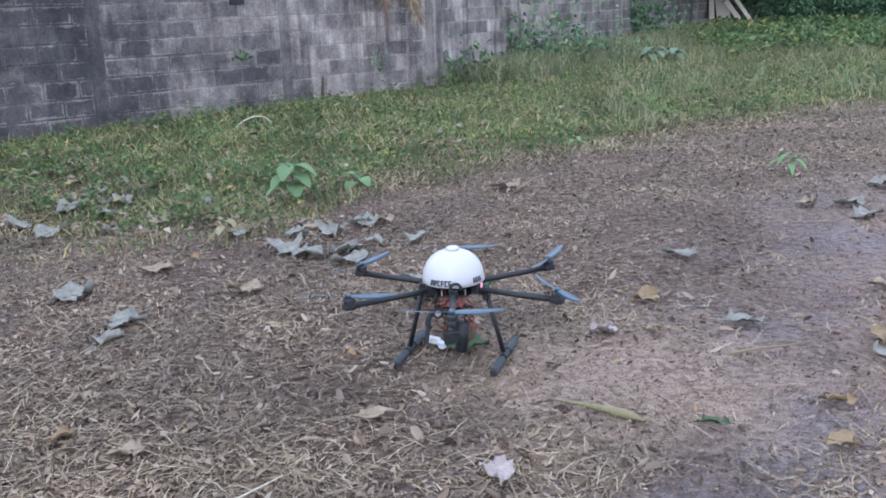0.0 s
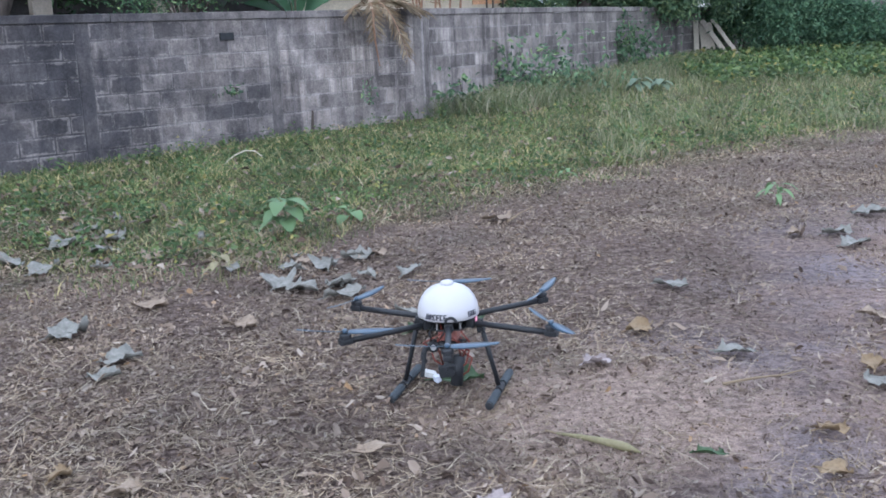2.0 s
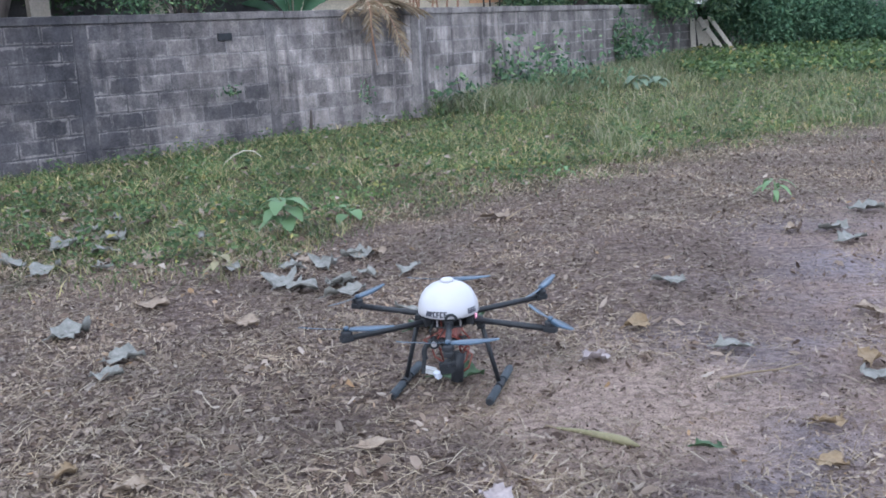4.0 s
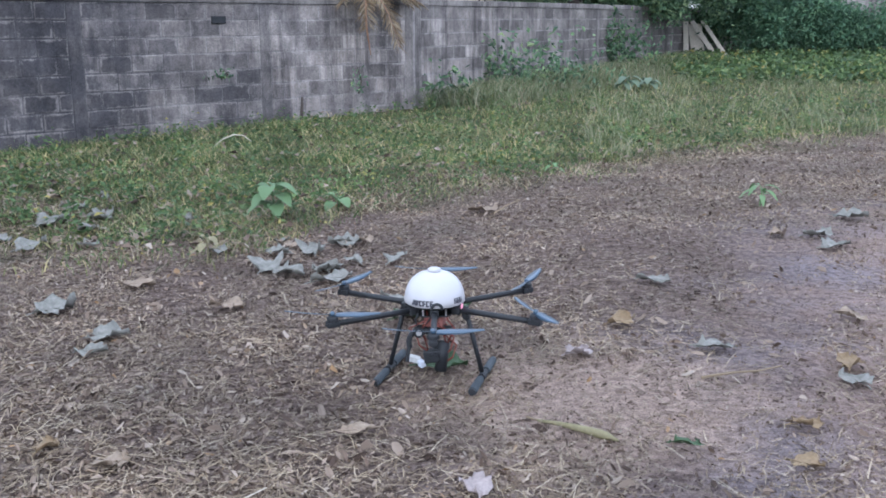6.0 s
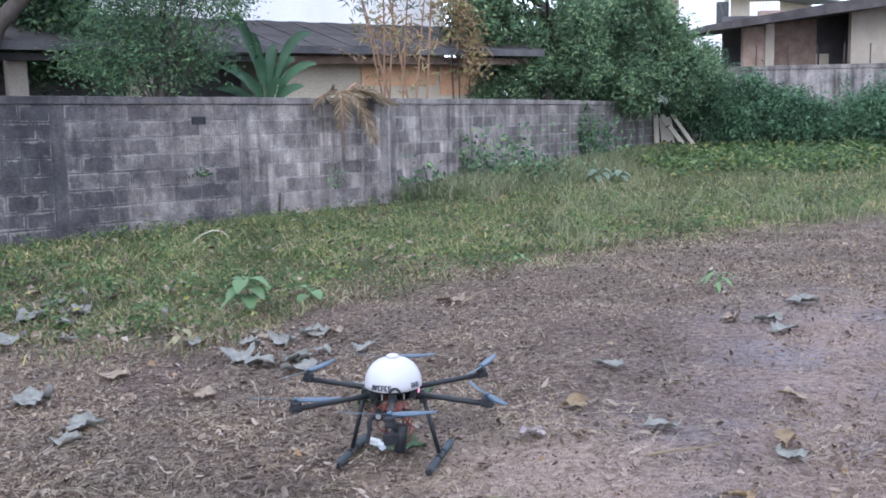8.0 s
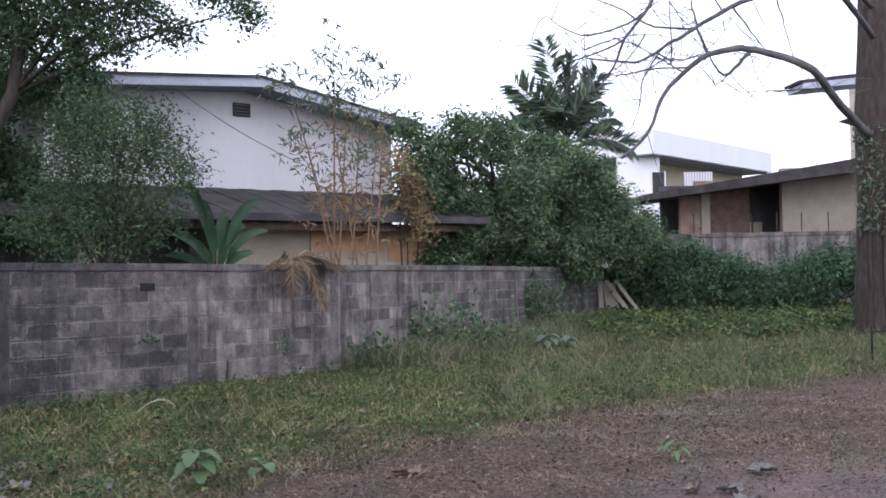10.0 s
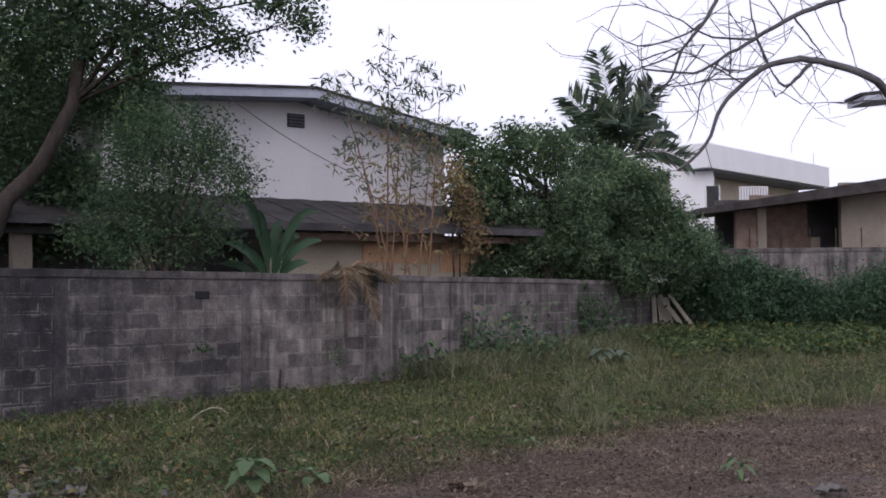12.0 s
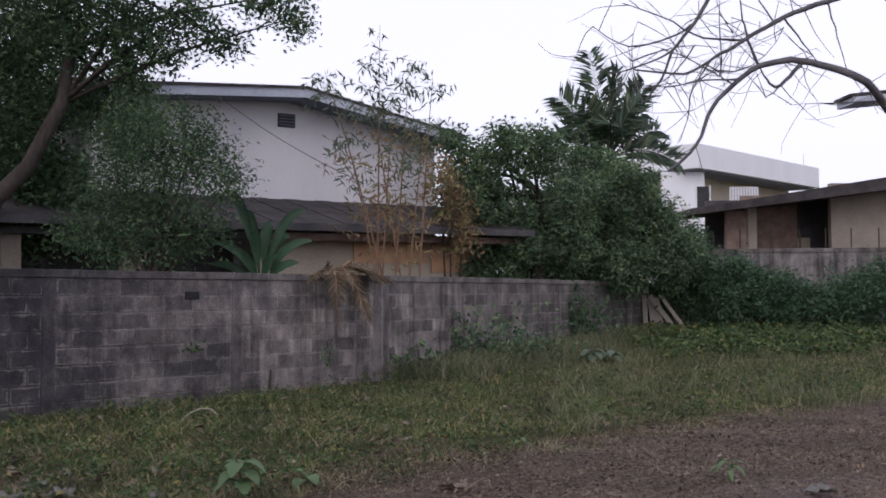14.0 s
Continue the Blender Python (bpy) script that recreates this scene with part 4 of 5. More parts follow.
            pts.append(pts[-1] + d * 0.2 * RNG.uniform(0.6, 1.4))
        tube(pts, [0.009, 0.008, 0.007, 0.005, 0.004, 0.003], 4, twigs)
    tagged(part("twig", twigs, BARK_GREY, t), kind="stuff")
    pts = np.stack([np.clip(RNG.normal(0, 0.3, 700), -0.45, 0.45), np.clip(RNG.normal(-0.3, 0.12, 700), -0.5, -0.1), RNG.uniform(2.0, 4.1, 700)], 1)
    many("vine", leaves_at(pts, 0.14, 0.06, 0.2, 0.8), 4, KITE, LEAF_PALE, t)
    for _ in range(26):
        a = RNG.uniform(-2.6, -0.4)
        x, y = 0.40 * math.cos(a), 0.40 * math.sin(a)
        root = tube([(x, y, RNG.uniform(2.0, 3.2)), (x * 1.02, y * 1.02, 1.2), (x * 1.15, y * 1.15, 0.0)], [0.012, 0.018, 0.025], 5)
        part("aerial_root", root, BARK, t)
    return t


bare_tree()


def dead_frond():
    """A dry brown palm frond hung over the wall's top."""
    base = CORNER - WAY_A * 0.85
    t = thing("dead_palm_frond", "dry orange-brown palm frond hanging over the wall", "frond", (base.x, base.y, WALL_H), HOUSE_TURN)
    spine = [(0.5, 0.3, 0.16), (0.2, 0.0, 0.2), (-0.1, -0.15, 0.08), (-0.2, -0.22, -0.2), (-0.15, -0.2, -0.5), (-0.1, -0.18, -0.75)]
    part("rachis", tube(spine, [0.03, 0.028, 0.024, 0.018, 0.012, 0.006], 6), CANE, t)
    for x, y, z, long, sag, count in ((1.0, -0.25, 0.45, 0.85, 0.45, 30), (0.7, -0.5, 0.5, 0.75, 0.5, 26), (-0.8, -0.3, 0.5, 0.5, 0.35, 18), (0.05, -0.5, 0.3, 0.9, 1.15, 34), (-0.2, -0.4, 0.3, 0.7, 0.8, 24), (1.0, -0.1, 0.25, 0.95, 0.35, 30)):
        pts, rad, lv = feather((-0.15, -0.08, 0.06), (x, y, z), long, sag, (0.23, 0.022), int(count * 2.6), 0.012, RNG.normal() * 0.8)
        stalk = part("frond_stalk", tube(pts, rad, 5), CANE, t)
        tagged(many("leaflet", lv, 4, KITE, FROND_DEAD, stalk), kind="stuff")


dead_frond()


def wall_climber(label, at, spread, count, mat, leaf=0.12):
    t = thing("climbing_plant", label, "vine", at)
    part("stem", tube([(0, -0.03, 0), (0.05, -0.04, spread[2] * 0.6), (0, -0.03, spread[2] * 1.2)], [0.012, 0.01, 0.005], 5), BARK, t)
    pts = np.abs(RNG.normal(size=(count, 3))) * (0, 0.1, 0) * (0, -1, 0) + np.stack([RNG.normal(0, spread[0], count), np.full(count, -0.05), np.clip(RNG.normal(spread[2] * 0.6, spread[2] * 0.42, count), 0.05, spread[2] * 1.6)], 1)
    tagged(many("leaf", leaves_at(pts, leaf, leaf * 0.5, 0.2, 0.7), 4, KITE, mat, t), kind="stuff")
    return t


def on_b(s, out=0.12):
    p = CORNER + WAY_B * s
    return (p.x + out * WAY_B.y, p.y - out * WAY_B.x, 0)


wall_climber("green creeper on the mouldy wall", on_b(8.2, 0.15), (0.42, 0, 0.9), 900, LEAF_DARK_SHADED)
wall_climber("green weed climbing at the wall's foot", on_b(2.6, 0.3), (0.62, 0, 0.7), 800, LEAF_MID)


def on_a(s, z, out=0.09):
    p = CORNER - WAY_A * s
    return (p.x + out * WAY_A.y, p.y - out * WAY_A.x, z)


wall_climber("tiny fern growing from a wall joint", on_a(3.3, 0.62), (0.13, 0, 0.1), 40, LEAF_DARK_SHADED, 0.07)
wall_climber("thin dark creeper on the block wall", on_a(1.15, 0.3), (0.05, 0, 0.3), 40, LEAF_DARK_SHADED, 0.06)
wall_climber("small weed against the wall", on_b(0.6, 0.25), (0.25, 0, 0.45), 130, LEAF_MID)
wall_climber("green weed beside the wall", on_b(4.4, 0.4), (0.5, 0, 0.42), 300, LEAF_MID)


def planks():
    """Boards that lean on the wall's end, from foot to top."""
    rows = (((5.58, 26.3), (5.66, 26.9, 1.02), 0.13), ((6.42, 26.2), (5.82, 26.9, 1.02), 0.12), ((6.68, 26.2), (6.08, 26.9, 1.04), 0.10), ((5.95, 26.5), (5.92, 27.0, 0.95), 0.34))
    for (x, y), top, wide in rows:
        t = thing("plank", "pale weathered plank leaning against the wall", "plank", (x, y, 0), 0, "planks leaning on the wall")
        way = Vector(top) - Vector((x, y, 0))
        b = part("board", boxed((wide, 0.03, way.length), (0, 0, way.length / 2), (0, 0, 0), 0.006), WOOD_PALE, t)
        z = way.normalized()
        side = z.cross(Vector((0, 1, 0))).normalized() * -1
        face = z.cross(side)
        t.matrix_world = Matrix.Translation((x, y, 0)) @ Matrix((side, face, z)).transposed().to_4x4()


planks()


def wire_and_stake():
    t = thing("cable", "thin overhead cable slanting from the house eave", "cable", (-4.3, 19.2, 5.2))
    pts = [Vector((0, 0, 0)).lerp(Vector((3.0, -1.4, -1.95)), k / 8) + Vector((0, 0, -0.12 * math.sin(math.pi * k / 8))) for k in range(9)]
    part("line", tube(pts, 0.007, 6), BARK_GREY, t)
    s = thing("stake", "thin black metal stake at the yard's edge", "stake", (6.7, 13.6, 0))
    part("post", tube([(0, 0, -0.02), (0, 0, 0.48)], 0.016, 8), BLACK_PLASTIC, s)
    part("crossbar", tube([(-0.02, 0, 0.47), (0.3, 0, 0.47)], 0.014, 8), BLACK_PLASTIC, s)
    part("post", tube([(0.28, 0, -0.02), (0.28, 0, 0.48)], 0.016, 8), BLACK_PLASTIC, s)


wire_and_stake()


# ---- hexacopter on the ground ----
def propeller(length, parent, at, turn, pitch=17):
    bm = bmesh.new()
    for sign in (-1, 1):
        last = None
        for k in range(9):
            s = k / 8
            x = sign * (0.012 + (length / 2 - 0.012) * s)
            chord = 0.013 + 0.024 * math.sin(math.pi * min(1.0, 0.12 + s * 0.83)) * (1 - 0.25 * s)
            a = radians(pitch * (1.5 - s)) * sign
            dy, dz = chord / 2 * math.cos(a), chord / 2 * math.sin(a)
            lift = 0.010 * s * s
            row = [bm.verts.new((x, -dy, lift - dz)), bm.verts.new((x, 0, lift + 0.0022)), bm.verts.new((x, dy, lift + dz)), bm.verts.new((x, 0, lift - 0.0012))]
            if last:
                for j in range(4):
                    bm.faces.new((last[j], last[(j + 1) % 4], row[(j + 1) % 4], row[j]))
            last = row
    lathe([(0.010, -0.004), (0.010, 0.008), (0.005, 0.011)], 12, bm)
    p = part("propeller", bm, BLADE_BLUE, parent, "blue-grey two-bladed propeller", True)
    p.matrix_basis = pose(*at, 0, 0, turn)
    return p


def hexacopter():
    t = thing("drone", "six-armed black drone with white dome standing on earth", "drone", (-0.17, 3.86, bumps(-0.17, 3.86) + 0.012))
    zc = 0.315
    # shell
    dome = part("dome", lathe([(0.113, zc), (0.119, zc + 0.004), (0.1185, zc + 0.02), (0.114, zc + 0.045), (0.104, zc + 0.07), (0.088, zc + 0.092), (0.066, zc + 0.109), (0.04, zc + 0.119), (0.015, zc + 0.1225)], 48), SHELL_WHITE, t, "white plastic dome cover", True)
    part("cap", lathe([(0.024, zc + 0.118), (0.026, zc + 0.124), (0.025, zc + 0.131), (0.018, zc + 0.134)], 24), SHELL_WHITE, dome, "round white antenna puck", True)
    # lettering drawn as plain bars that follow the dome
    def mark(a, w, z, h, lean=0):
        r = 0.1195
        b = boxed((w, 0.0025, h), (r * math.cos(radians(a)), r * math.sin(radians(a)), z), (-6, lean, a + 90))
        part("lettering", b, INK, dome)
    for k, a in enumerate((229, 236, 243, 250, 257, 264)):
        z = zc + 0.021
        if k < 2:
            mark(a, 0.007, z, 0.022, 20)
            mark(a + 3, 0.005, z, 0.018, 20)
        else:
            mark(a, 0.005, z, 0.022)
            mark(a + 2.2, 0.010, z + 0.009, 0.0045)
            mark(a + 2.2, 0.009, z - (0.001 if k % 2 else 0.009), 0.0045)
    for k, a in enumerate((312, 319, 326)):
        z = zc + 0.024
        mark(a, 0.0035, z, 0.020)
        for dz in (-0.0085, 0, 0.0085):
            mark(a + 2.4, 0.010, z + dz, 0.0032)
        mark(a + 4.6, 0.0035, z - 0.004, 0.012)
    part("tag", boxed((0.012, 0.004, 0.02), (0.107, -0.063, zc - 0.004), (0, 0, 60), 0.001), PINK, t, "pink tape tag")
    part("arch", tube([(0.012 + 0.02 * math.cos(a), -0.1185, zc + 0.02 * math.sin(a)) for a in [math.pi * k / 8 for k in range(9)]], 0.006, 6), BLACK_PLASTIC, t)
    # frame
    part("upper_plate", lathe([(0.105, zc - 0.008), (0.108, zc - 0.006), (0.105, zc - 0.003)], 6), CARBON, t)
    part("lower_plate", lathe([(0.098, zc - 0.042), (0.10, zc - 0.040), (0.098, zc - 0.037)], 6), CARBON, t)
    for k in range(6):
        a = radians(1 + 60 * k)
        part("standoff", tube([(0.088 * math.cos(a), 0.088 * math.sin(a), zc - 0.04), (0.088 * math.cos(a), 0.088 * math.sin(a), zc - 0.005)], 0.004, 8), STEEL, t)
    turns = {31: 68, 91: -5, 151: 57, 211: -5, 271: -3, 331: -68}
    for a, prop in turns.items():
        d = Vector((math.cos(radians(a)), math.sin(radians(a)), 0))
        z = zc - 0.022
        arm = part("arm", tube([d * 0.05 + Vector((0, 0, z)), d * 0.435 + Vector((0, 0, z))], 0.0115, 14), CARBON, t, "black carbon tube arm", True)
        end = d * 0.435
        cl = boxed((0.05, 0.034, 0.024), (end.x, end.y, z), (0, 0, a), 0.007)
        part("motor_mount", cl, BLACK_PLASTIC, arm)
        m = lathe([(0.018, z + 0.011), (0.022, z + 0.013), (0.022, z + 0.026), (0.018, z + 0.031), (0.006, z + 0.032), (0.004, z + 0.04)], 20)
        bmesh.ops.translate(m, verts=m.verts, vec=(end.x, end.y, 0))
        part("motor", m, BLACK_PLASTIC, arm, smooth=False)
        part("clamp", boxed((0.035, 0.034, 0.034), tuple(d * 0.10 + Vector((0, 0, z))), (0, 0, a), 0.005), BLACK_PLASTIC, arm)
        propeller(0.36, arm, (end.x, end.y, z + 0.037), prop)
    # landing gear: two legs to tubular skids
    u, v = Vector((0.97, -0.24, 0)), Vector((0.24, 0.97, 0))
    for sign in (-1, 1):
        top = u * sign * 0.125 + Vector((0, 0, zc - 0.03))
        foot = u * sign * 0.193 + Vector((0, 0, 0.022))
        leg = part("leg", tube([top, foot], 0.0095, 12), CARBON, t, "black tube leg", True)
        part("leg_joint", boxed((0.028, 0.034, 0.05), tuple(top + Vector((0, 0, -0.01))), (0, 12 * -sign, -14), 0.005), BLACK_PLASTIC, leg)
        part("tee_joint", tube([foot - v * 0.028, foot + v * 0.028], 0.016, 12), BLACK_PLASTIC, leg)
        skid = part("skid", tube([foot - v * 0.185, foot + v * 0.185], 0.010, 12), CARBON, leg, smooth=True)
        for s in (-1, 1):
            part("foam_sleeve", tube([foot + v * s * 0.05, foot + v * s * 0.178], 0.0165, 14), FOAM_GREY, leg, "grey foam sleeve")
            part("end_cap", tube([foot + v * s * 0.178, foot + v * s * 0.19], 0.0135, 12), BLACK_PLASTIC, leg)
    # battery, gimbal and camera under the plates
    part("battery", boxed((0.075, 0.13, 0.05), (0.005, 0.02, zc - 0.070), (0, 0, -10), 0.006), PACK_RED, t, "dark red wrapped battery pack")
    part("rail", tube([(-0.06, -0.02, zc - 0.10), (0.075, -0.02, zc - 0.10)], 0.005, 8), CARBON, t)
    part("damper_plate", boxed((0.10, 0.09, 0.006), (0.0, -0.02, zc - 0.115), (0, 0, -8), 0.002), BLACK_PLASTIC, t)
    for x, y in ((-0.04, -0.055), (0.04, -0.055), (-0.04, 0.015), (0.04, 0.015)):
        part("damper", lathe([(0.006, zc - 0.112), (0.009, zc - 0.105), (0.006, zc - 0.098)], 10), RED_WIRE, t).matrix_basis = pose(x, y, 0)
    g = part("gimbal", tube([(-0.05 + 0.052 * math.cos(a), -0.06, 0.165 + 0.052 * math.sin(a)) for a in [math.pi * (-0.15 + 1.3 * k / 16) for k in range(17)]], 0.011, 10), BLACK_PLASTIC, t, "black curved gimbal arm", True)
    part("gimbal_motor", tube([(-0.06, -0.088, 0.212), (-0.06, -0.05, 0.212)], 0.021, 18), BLACK_PLASTIC, g)
    part("gimbal_screw", tube([(-0.06, -0.093, 0.212), (-0.06, -0.087, 0.212)], 0.011, 16), STEEL, g, "bright round screw")
    part("gimbal_arm", boxed((0.016, 0.022, 0.11), (-0.102, -0.06, 0.14), (0, 8, 0), 0.004), BLACK_PLASTIC, g)
    c = part("camera_body", boxed((0.07, 0.045, 0.05), (-0.01, -0.045, 0.105), (0, -8, 0), 0.006), BLACK_PLASTIC, t, "black camera under the gimbal")
    part("lens", tube([(0.0, -0.066, 0.108), (0.0, -0.085, 0.106)], 0.016, 16), BLACK_PLASTIC, c)
    part("tail_motor", tube([(0.035, -0.04, 0.16), (0.02, -0.05, 0.045)], 0.024, 16), BLACK_PLASTIC, t, "black cylindrical motor housing", True)
    part("receiver", boxed((0.05, 0.03, 0.022), (-0.085, 0.0, 0.075), (10, 20, 15), 0.004), CREAM_PLASTIC, t, "white plastic receiver")
    part("servo", boxed((0.022, 0.03, 0.026), (-0.055, -0.02, 0.062), (0, -15, 30), 0.003), FASCIA, t)
    for k in range(6):
        x0 = -0.05 + 0.018 * k
        pts = [(x0, -0.055, zc - 0.01), (x0 + RNG.normal() * 0.02, -0.085, zc - 0.05), (x0 + RNG.normal() * 0.03, -0.07, zc - 0.09), (x0 * 0.6 + RNG.normal() * 0.02, -0.045, zc - 0.13 - 0.03 * (k % 3))]
        part("cable", tube(pts, 0.0035, 6), RED_WIRE if k % 3 else BLACK_PLASTIC, t, "red cable" if k % 3 else "", True)
    for x, z in ((0.075, 0.15), (0.085, 0.12), (-0.075, 0.17)):
        part("cable", tube([(x * 0.4, -0.03, z + 0.07), (x, -0.05, z + 0.03), (x * 0.8, -0.055, z - 0.02), (x * 0.3, -0.05, z - 0.05)], 0.0035, 6), RED_WIRE, t, "red cable", True)
    return t


hexacopter()


# ---- weeds and grass ----
def grass_edge(x):
    """How far out the grass begins."""
    pts = ((-6, 6.4), (-3.4, 6.5), (-2.3, 6.0), (-1.4, 5.9), (-1.0, 7.2), (0.5, 8.5), (2.3, 10.1), (4.1, 11.2), (9, 14))
    return np.interp(x, [p[0] for p in pts], [p[1] for p in pts])


def behind_wall(x, y):
    """True on the far side of the walls."""
    a = (x - CORNER.x) * WAY_A.y - (y - CORNER.y) * WAY_A.x
    b = (x - CORNER.x) * WAY_B.y - (y - CORNER.y) * WAY_B.x
    return ((a < 0.05) & (x <= CORNER.x + 0.2)) | ((b < 0.05) & (x > CORNER.x)) | (y > 29)


def scatter(n, near, far, left, right, keep):
    """Random places between left and right, denser at the end nearer the camera."""
    y = near + (far - near) * RNG.random(n) ** 1.35
    x = left(y) + (right(y) - left(y)) * RNG.random(n)
    ok = ~behind_wall(x, y) & keep(x, y)
    return x[ok], y[ok]


def patchy(x, y, size, seed):
    return np.array([noise.noise((a / size, b / size, seed)) for a, b in zip(x, y)])


# sides of the fan of ground in the camera's view, with a margin
fan_l = lambda y: -0.56 * y - 0.3
fan_r = lambda y: 0.60 * y + 0.3


def blades(name, label, x, y, height, width, lean, mat, category="grass"):
    n = len(x)
    b = np.stack([x, y, bumps_at(x, y) - 0.005], 1)
    h = height * RNG.uniform(0.4, 1.5, (n, 1))
    d = RNG.normal(size=(n, 3)) * (1, 1, 0) * lean
    a = RNG.uniform(0, math.pi, n)
    s = np.stack([np.cos(a), np.sin(a), 0 * a], 1) * width * RNG.uniform(0.6, 1.3, (n, 1))
    up = np.array((0, 0, 1.0))
    mid = b + up * h * 0.6 + d * h * 0.35
    tip = b + up * h * 0.9 + d * h
    ob = many(name, np.stack([b - s, b + s, mid + s * 0.7, mid - s * 0.7, tip], 1), 5, ((0, 1, 2, 3), (3, 2, 4)), mat)
    return tagged(ob, label, category, kind="stuff")


def meadow():
    clear = lambda x, y: ((x - CORNER.x) * WAY_A.y - (y - CORNER.y) * WAY_A.x > 0.04 + 0.45 * np.exp(-((x + 0.9) / 0.8) ** 2)) | (x > CORNER.x + 0.4)
    edge = lambda x, y: clear(x, y) & (y > grass_edge(x) + 0.5 * patchy(x, y, 0.7, 3) + RNG.normal(size=len(x)) * 0.25)
    x, y = scatter(120000, 5.4, 15, fan_l, fan_r, lambda x, y: edge(x, y))
    m = RNG.random(len(x)) < np.clip(0.6 + 1.4 * patchy(x, y, 0.9, 5), 0.12, 1)
    x, y = x[m], y[m]
    blades("grass", "short green and straw-coloured grass on the yard", x, y, 0.065, 0.004, 0.9, GRASS)
    x, y = scatter(75000, 9.5, 28, fan_l, fan_r, lambda x, y: clear(x, y) & (y > grass_edge(x) + 0.3))
    blades("grass", "rough grass further out in the yard", x, y, 0.085, 0.007, 0.9, GRASS)
    right = lambda x, y: (y > grass_edge(x) + 0.2 + 0.8 * patchy(x, y, 1.2, 9)) & (x > 0.6 + 0.06 * y)
    x, y = scatter(26000, 9.5, 25, fan_l, fan_r, right)
    m = patchy(x, y, 1.6, 2) > -0.12
    blades("tall_grass", "tall thin dry grass in clumps", x[m], y[m], 0.22, 0.005, 0.5, GRASS_DRY)
    # broad-leaved weeds
    x, y = scatter(70000, 5.5, 17, fan_l, fan_r, edge)
    m = patchy(x, y, 1.1, 11) + patchy(x, y, 0.35, 12) * 0.7 > 0.08
    x, y = x[m], y[m]
    pts = np.stack([x, y, bumps_at(x, y) + RNG.uniform(0.01, 0.10, len(x))], 1)
    tagged(many("weeds", leaves_at(pts, 0.028, 0.015, 0.5, 0.0), 4, KITE, WEED), "low broad-leaved green weeds in the grass", "weeds", kind="stuff")
    x, y = scatter(42000, 17, 28.3, lambda y: 0.14 * y, fan_r, lambda x, y: (x > 4.2 - 0.0 * y) & (y > 20.0 + 2.6 * patchy(x, y, 1.6, 6) + RNG.normal(size=len(x)) * 0.8))
    pts = np.stack([x, y, RNG.uniform(0.03, 0.26, len(x)) * (0.6 + 0.6 * np.clip(patchy(x, y, 1.5, 15) + 0.5, 0, 1))], 1)
    tagged(many("ground_cover", leaves_at(pts, 0.13, 0.08, 0.5, 0.1), 4, KITE, WEED), "lush green creeping ground cover by the far wall", "ground cover", kind="stuff")
    # straw and brown patches in the grass
    x, y = scatter(46000, 5.8, 18, fan_l, fan_r, lambda x, y: y > grass_edge(x) - 0.3)
    m = patchy(x, y, 0.55, 41) > 0.02
    x, y = x[m], y[m]
    blades("dry_grass", "flattened dry straw among the grass", x, y, 0.07, 0.0035, 1.6, STRAW)
    x, y = scatter(3500, 5.6, 16, fan_l, fan_r, lambda x, y: y > grass_edge(x) - 0.2)
    m = patchy(x, y, 0.8, 43) > -0.1
    pts = np.stack([x[m], y[m], bumps_at(x[m], y[m]) + RNG.uniform(0.03, 0.09, m.sum())], 1)
    tagged(many("leaf_litter", leaves_at(pts, 0.075, 0.04, 0.7, 0.0), 4, KITE, LITTER), "dry leaves caught in the grass", "leaf litter", kind="stuff")
    # taller weed clumps
    x, y = scatter(650, 6.2, 16, fan_l, fan_r, lambda x, y: y > grass_edge(x) + 0.3)
    n = 26
    cx, cy = np.repeat(x, n) + RNG.normal(0, 0.07, len(x) * n), np.repeat(y, n) + RNG.normal(0, 0.07, len(x) * n)
    pts = np.stack([cx, cy, bumps_at(cx, cy) + np.abs(RNG.normal(0.07, 0.06, len(cx))) + 0.01], 1)
    tagged(many("weeds", leaves_at(pts, 0.055, 0.03, 0.5, 0.1), 4, KITE, WEED), "taller clumps of broad-leaved weeds", "weeds", kind="stuff")
    # weeds along the wall's foot
    s = RNG.uniform(0, LEN_B * 0.75, 9000)
    out = np.abs(RNG.normal(0, 0.6, 9000)) + 0.1
    x, y = CORNER.x + WAY_B.x * s + WAY_B.y * out, CORNER.y + WAY_B.y * s - WAY_B.x * out
    blades("rough_grass", "rough tufted grass along the wall", x, y, 0.3, 0.009, 0.6, GRASS_DRY)


meadow()


# ---- dry litter ----
def bare(x, y):
    """How bare the earth is: 1 on the trodden track and under the drone."""
    track = np.exp(-((x - (0.75 + 0.42 * (y - 3.0))) / 0.5) ** 2) * (y < 7.5)
    spot = 1.05 * np.exp(-(((x - 0.42) / 0.45) ** 2 + ((y - 3.62) / 0.55) ** 2))
    wide = 0.78 * np.clip((x - 0.1) / 0.8, 0, 1) * np.clip((8.0 - y) / 2.0, 0, 1)
    blown = 0.5 * np.exp(-(((x + 0.1) / 0.9) ** 2 + ((y - 3.6) / 0.8) ** 2))
    return np.clip(np.maximum(np.maximum(np.maximum(track, spot), wide), blown) + 0.5 * patchy(x, y, 0.5, 21), 0, 1)


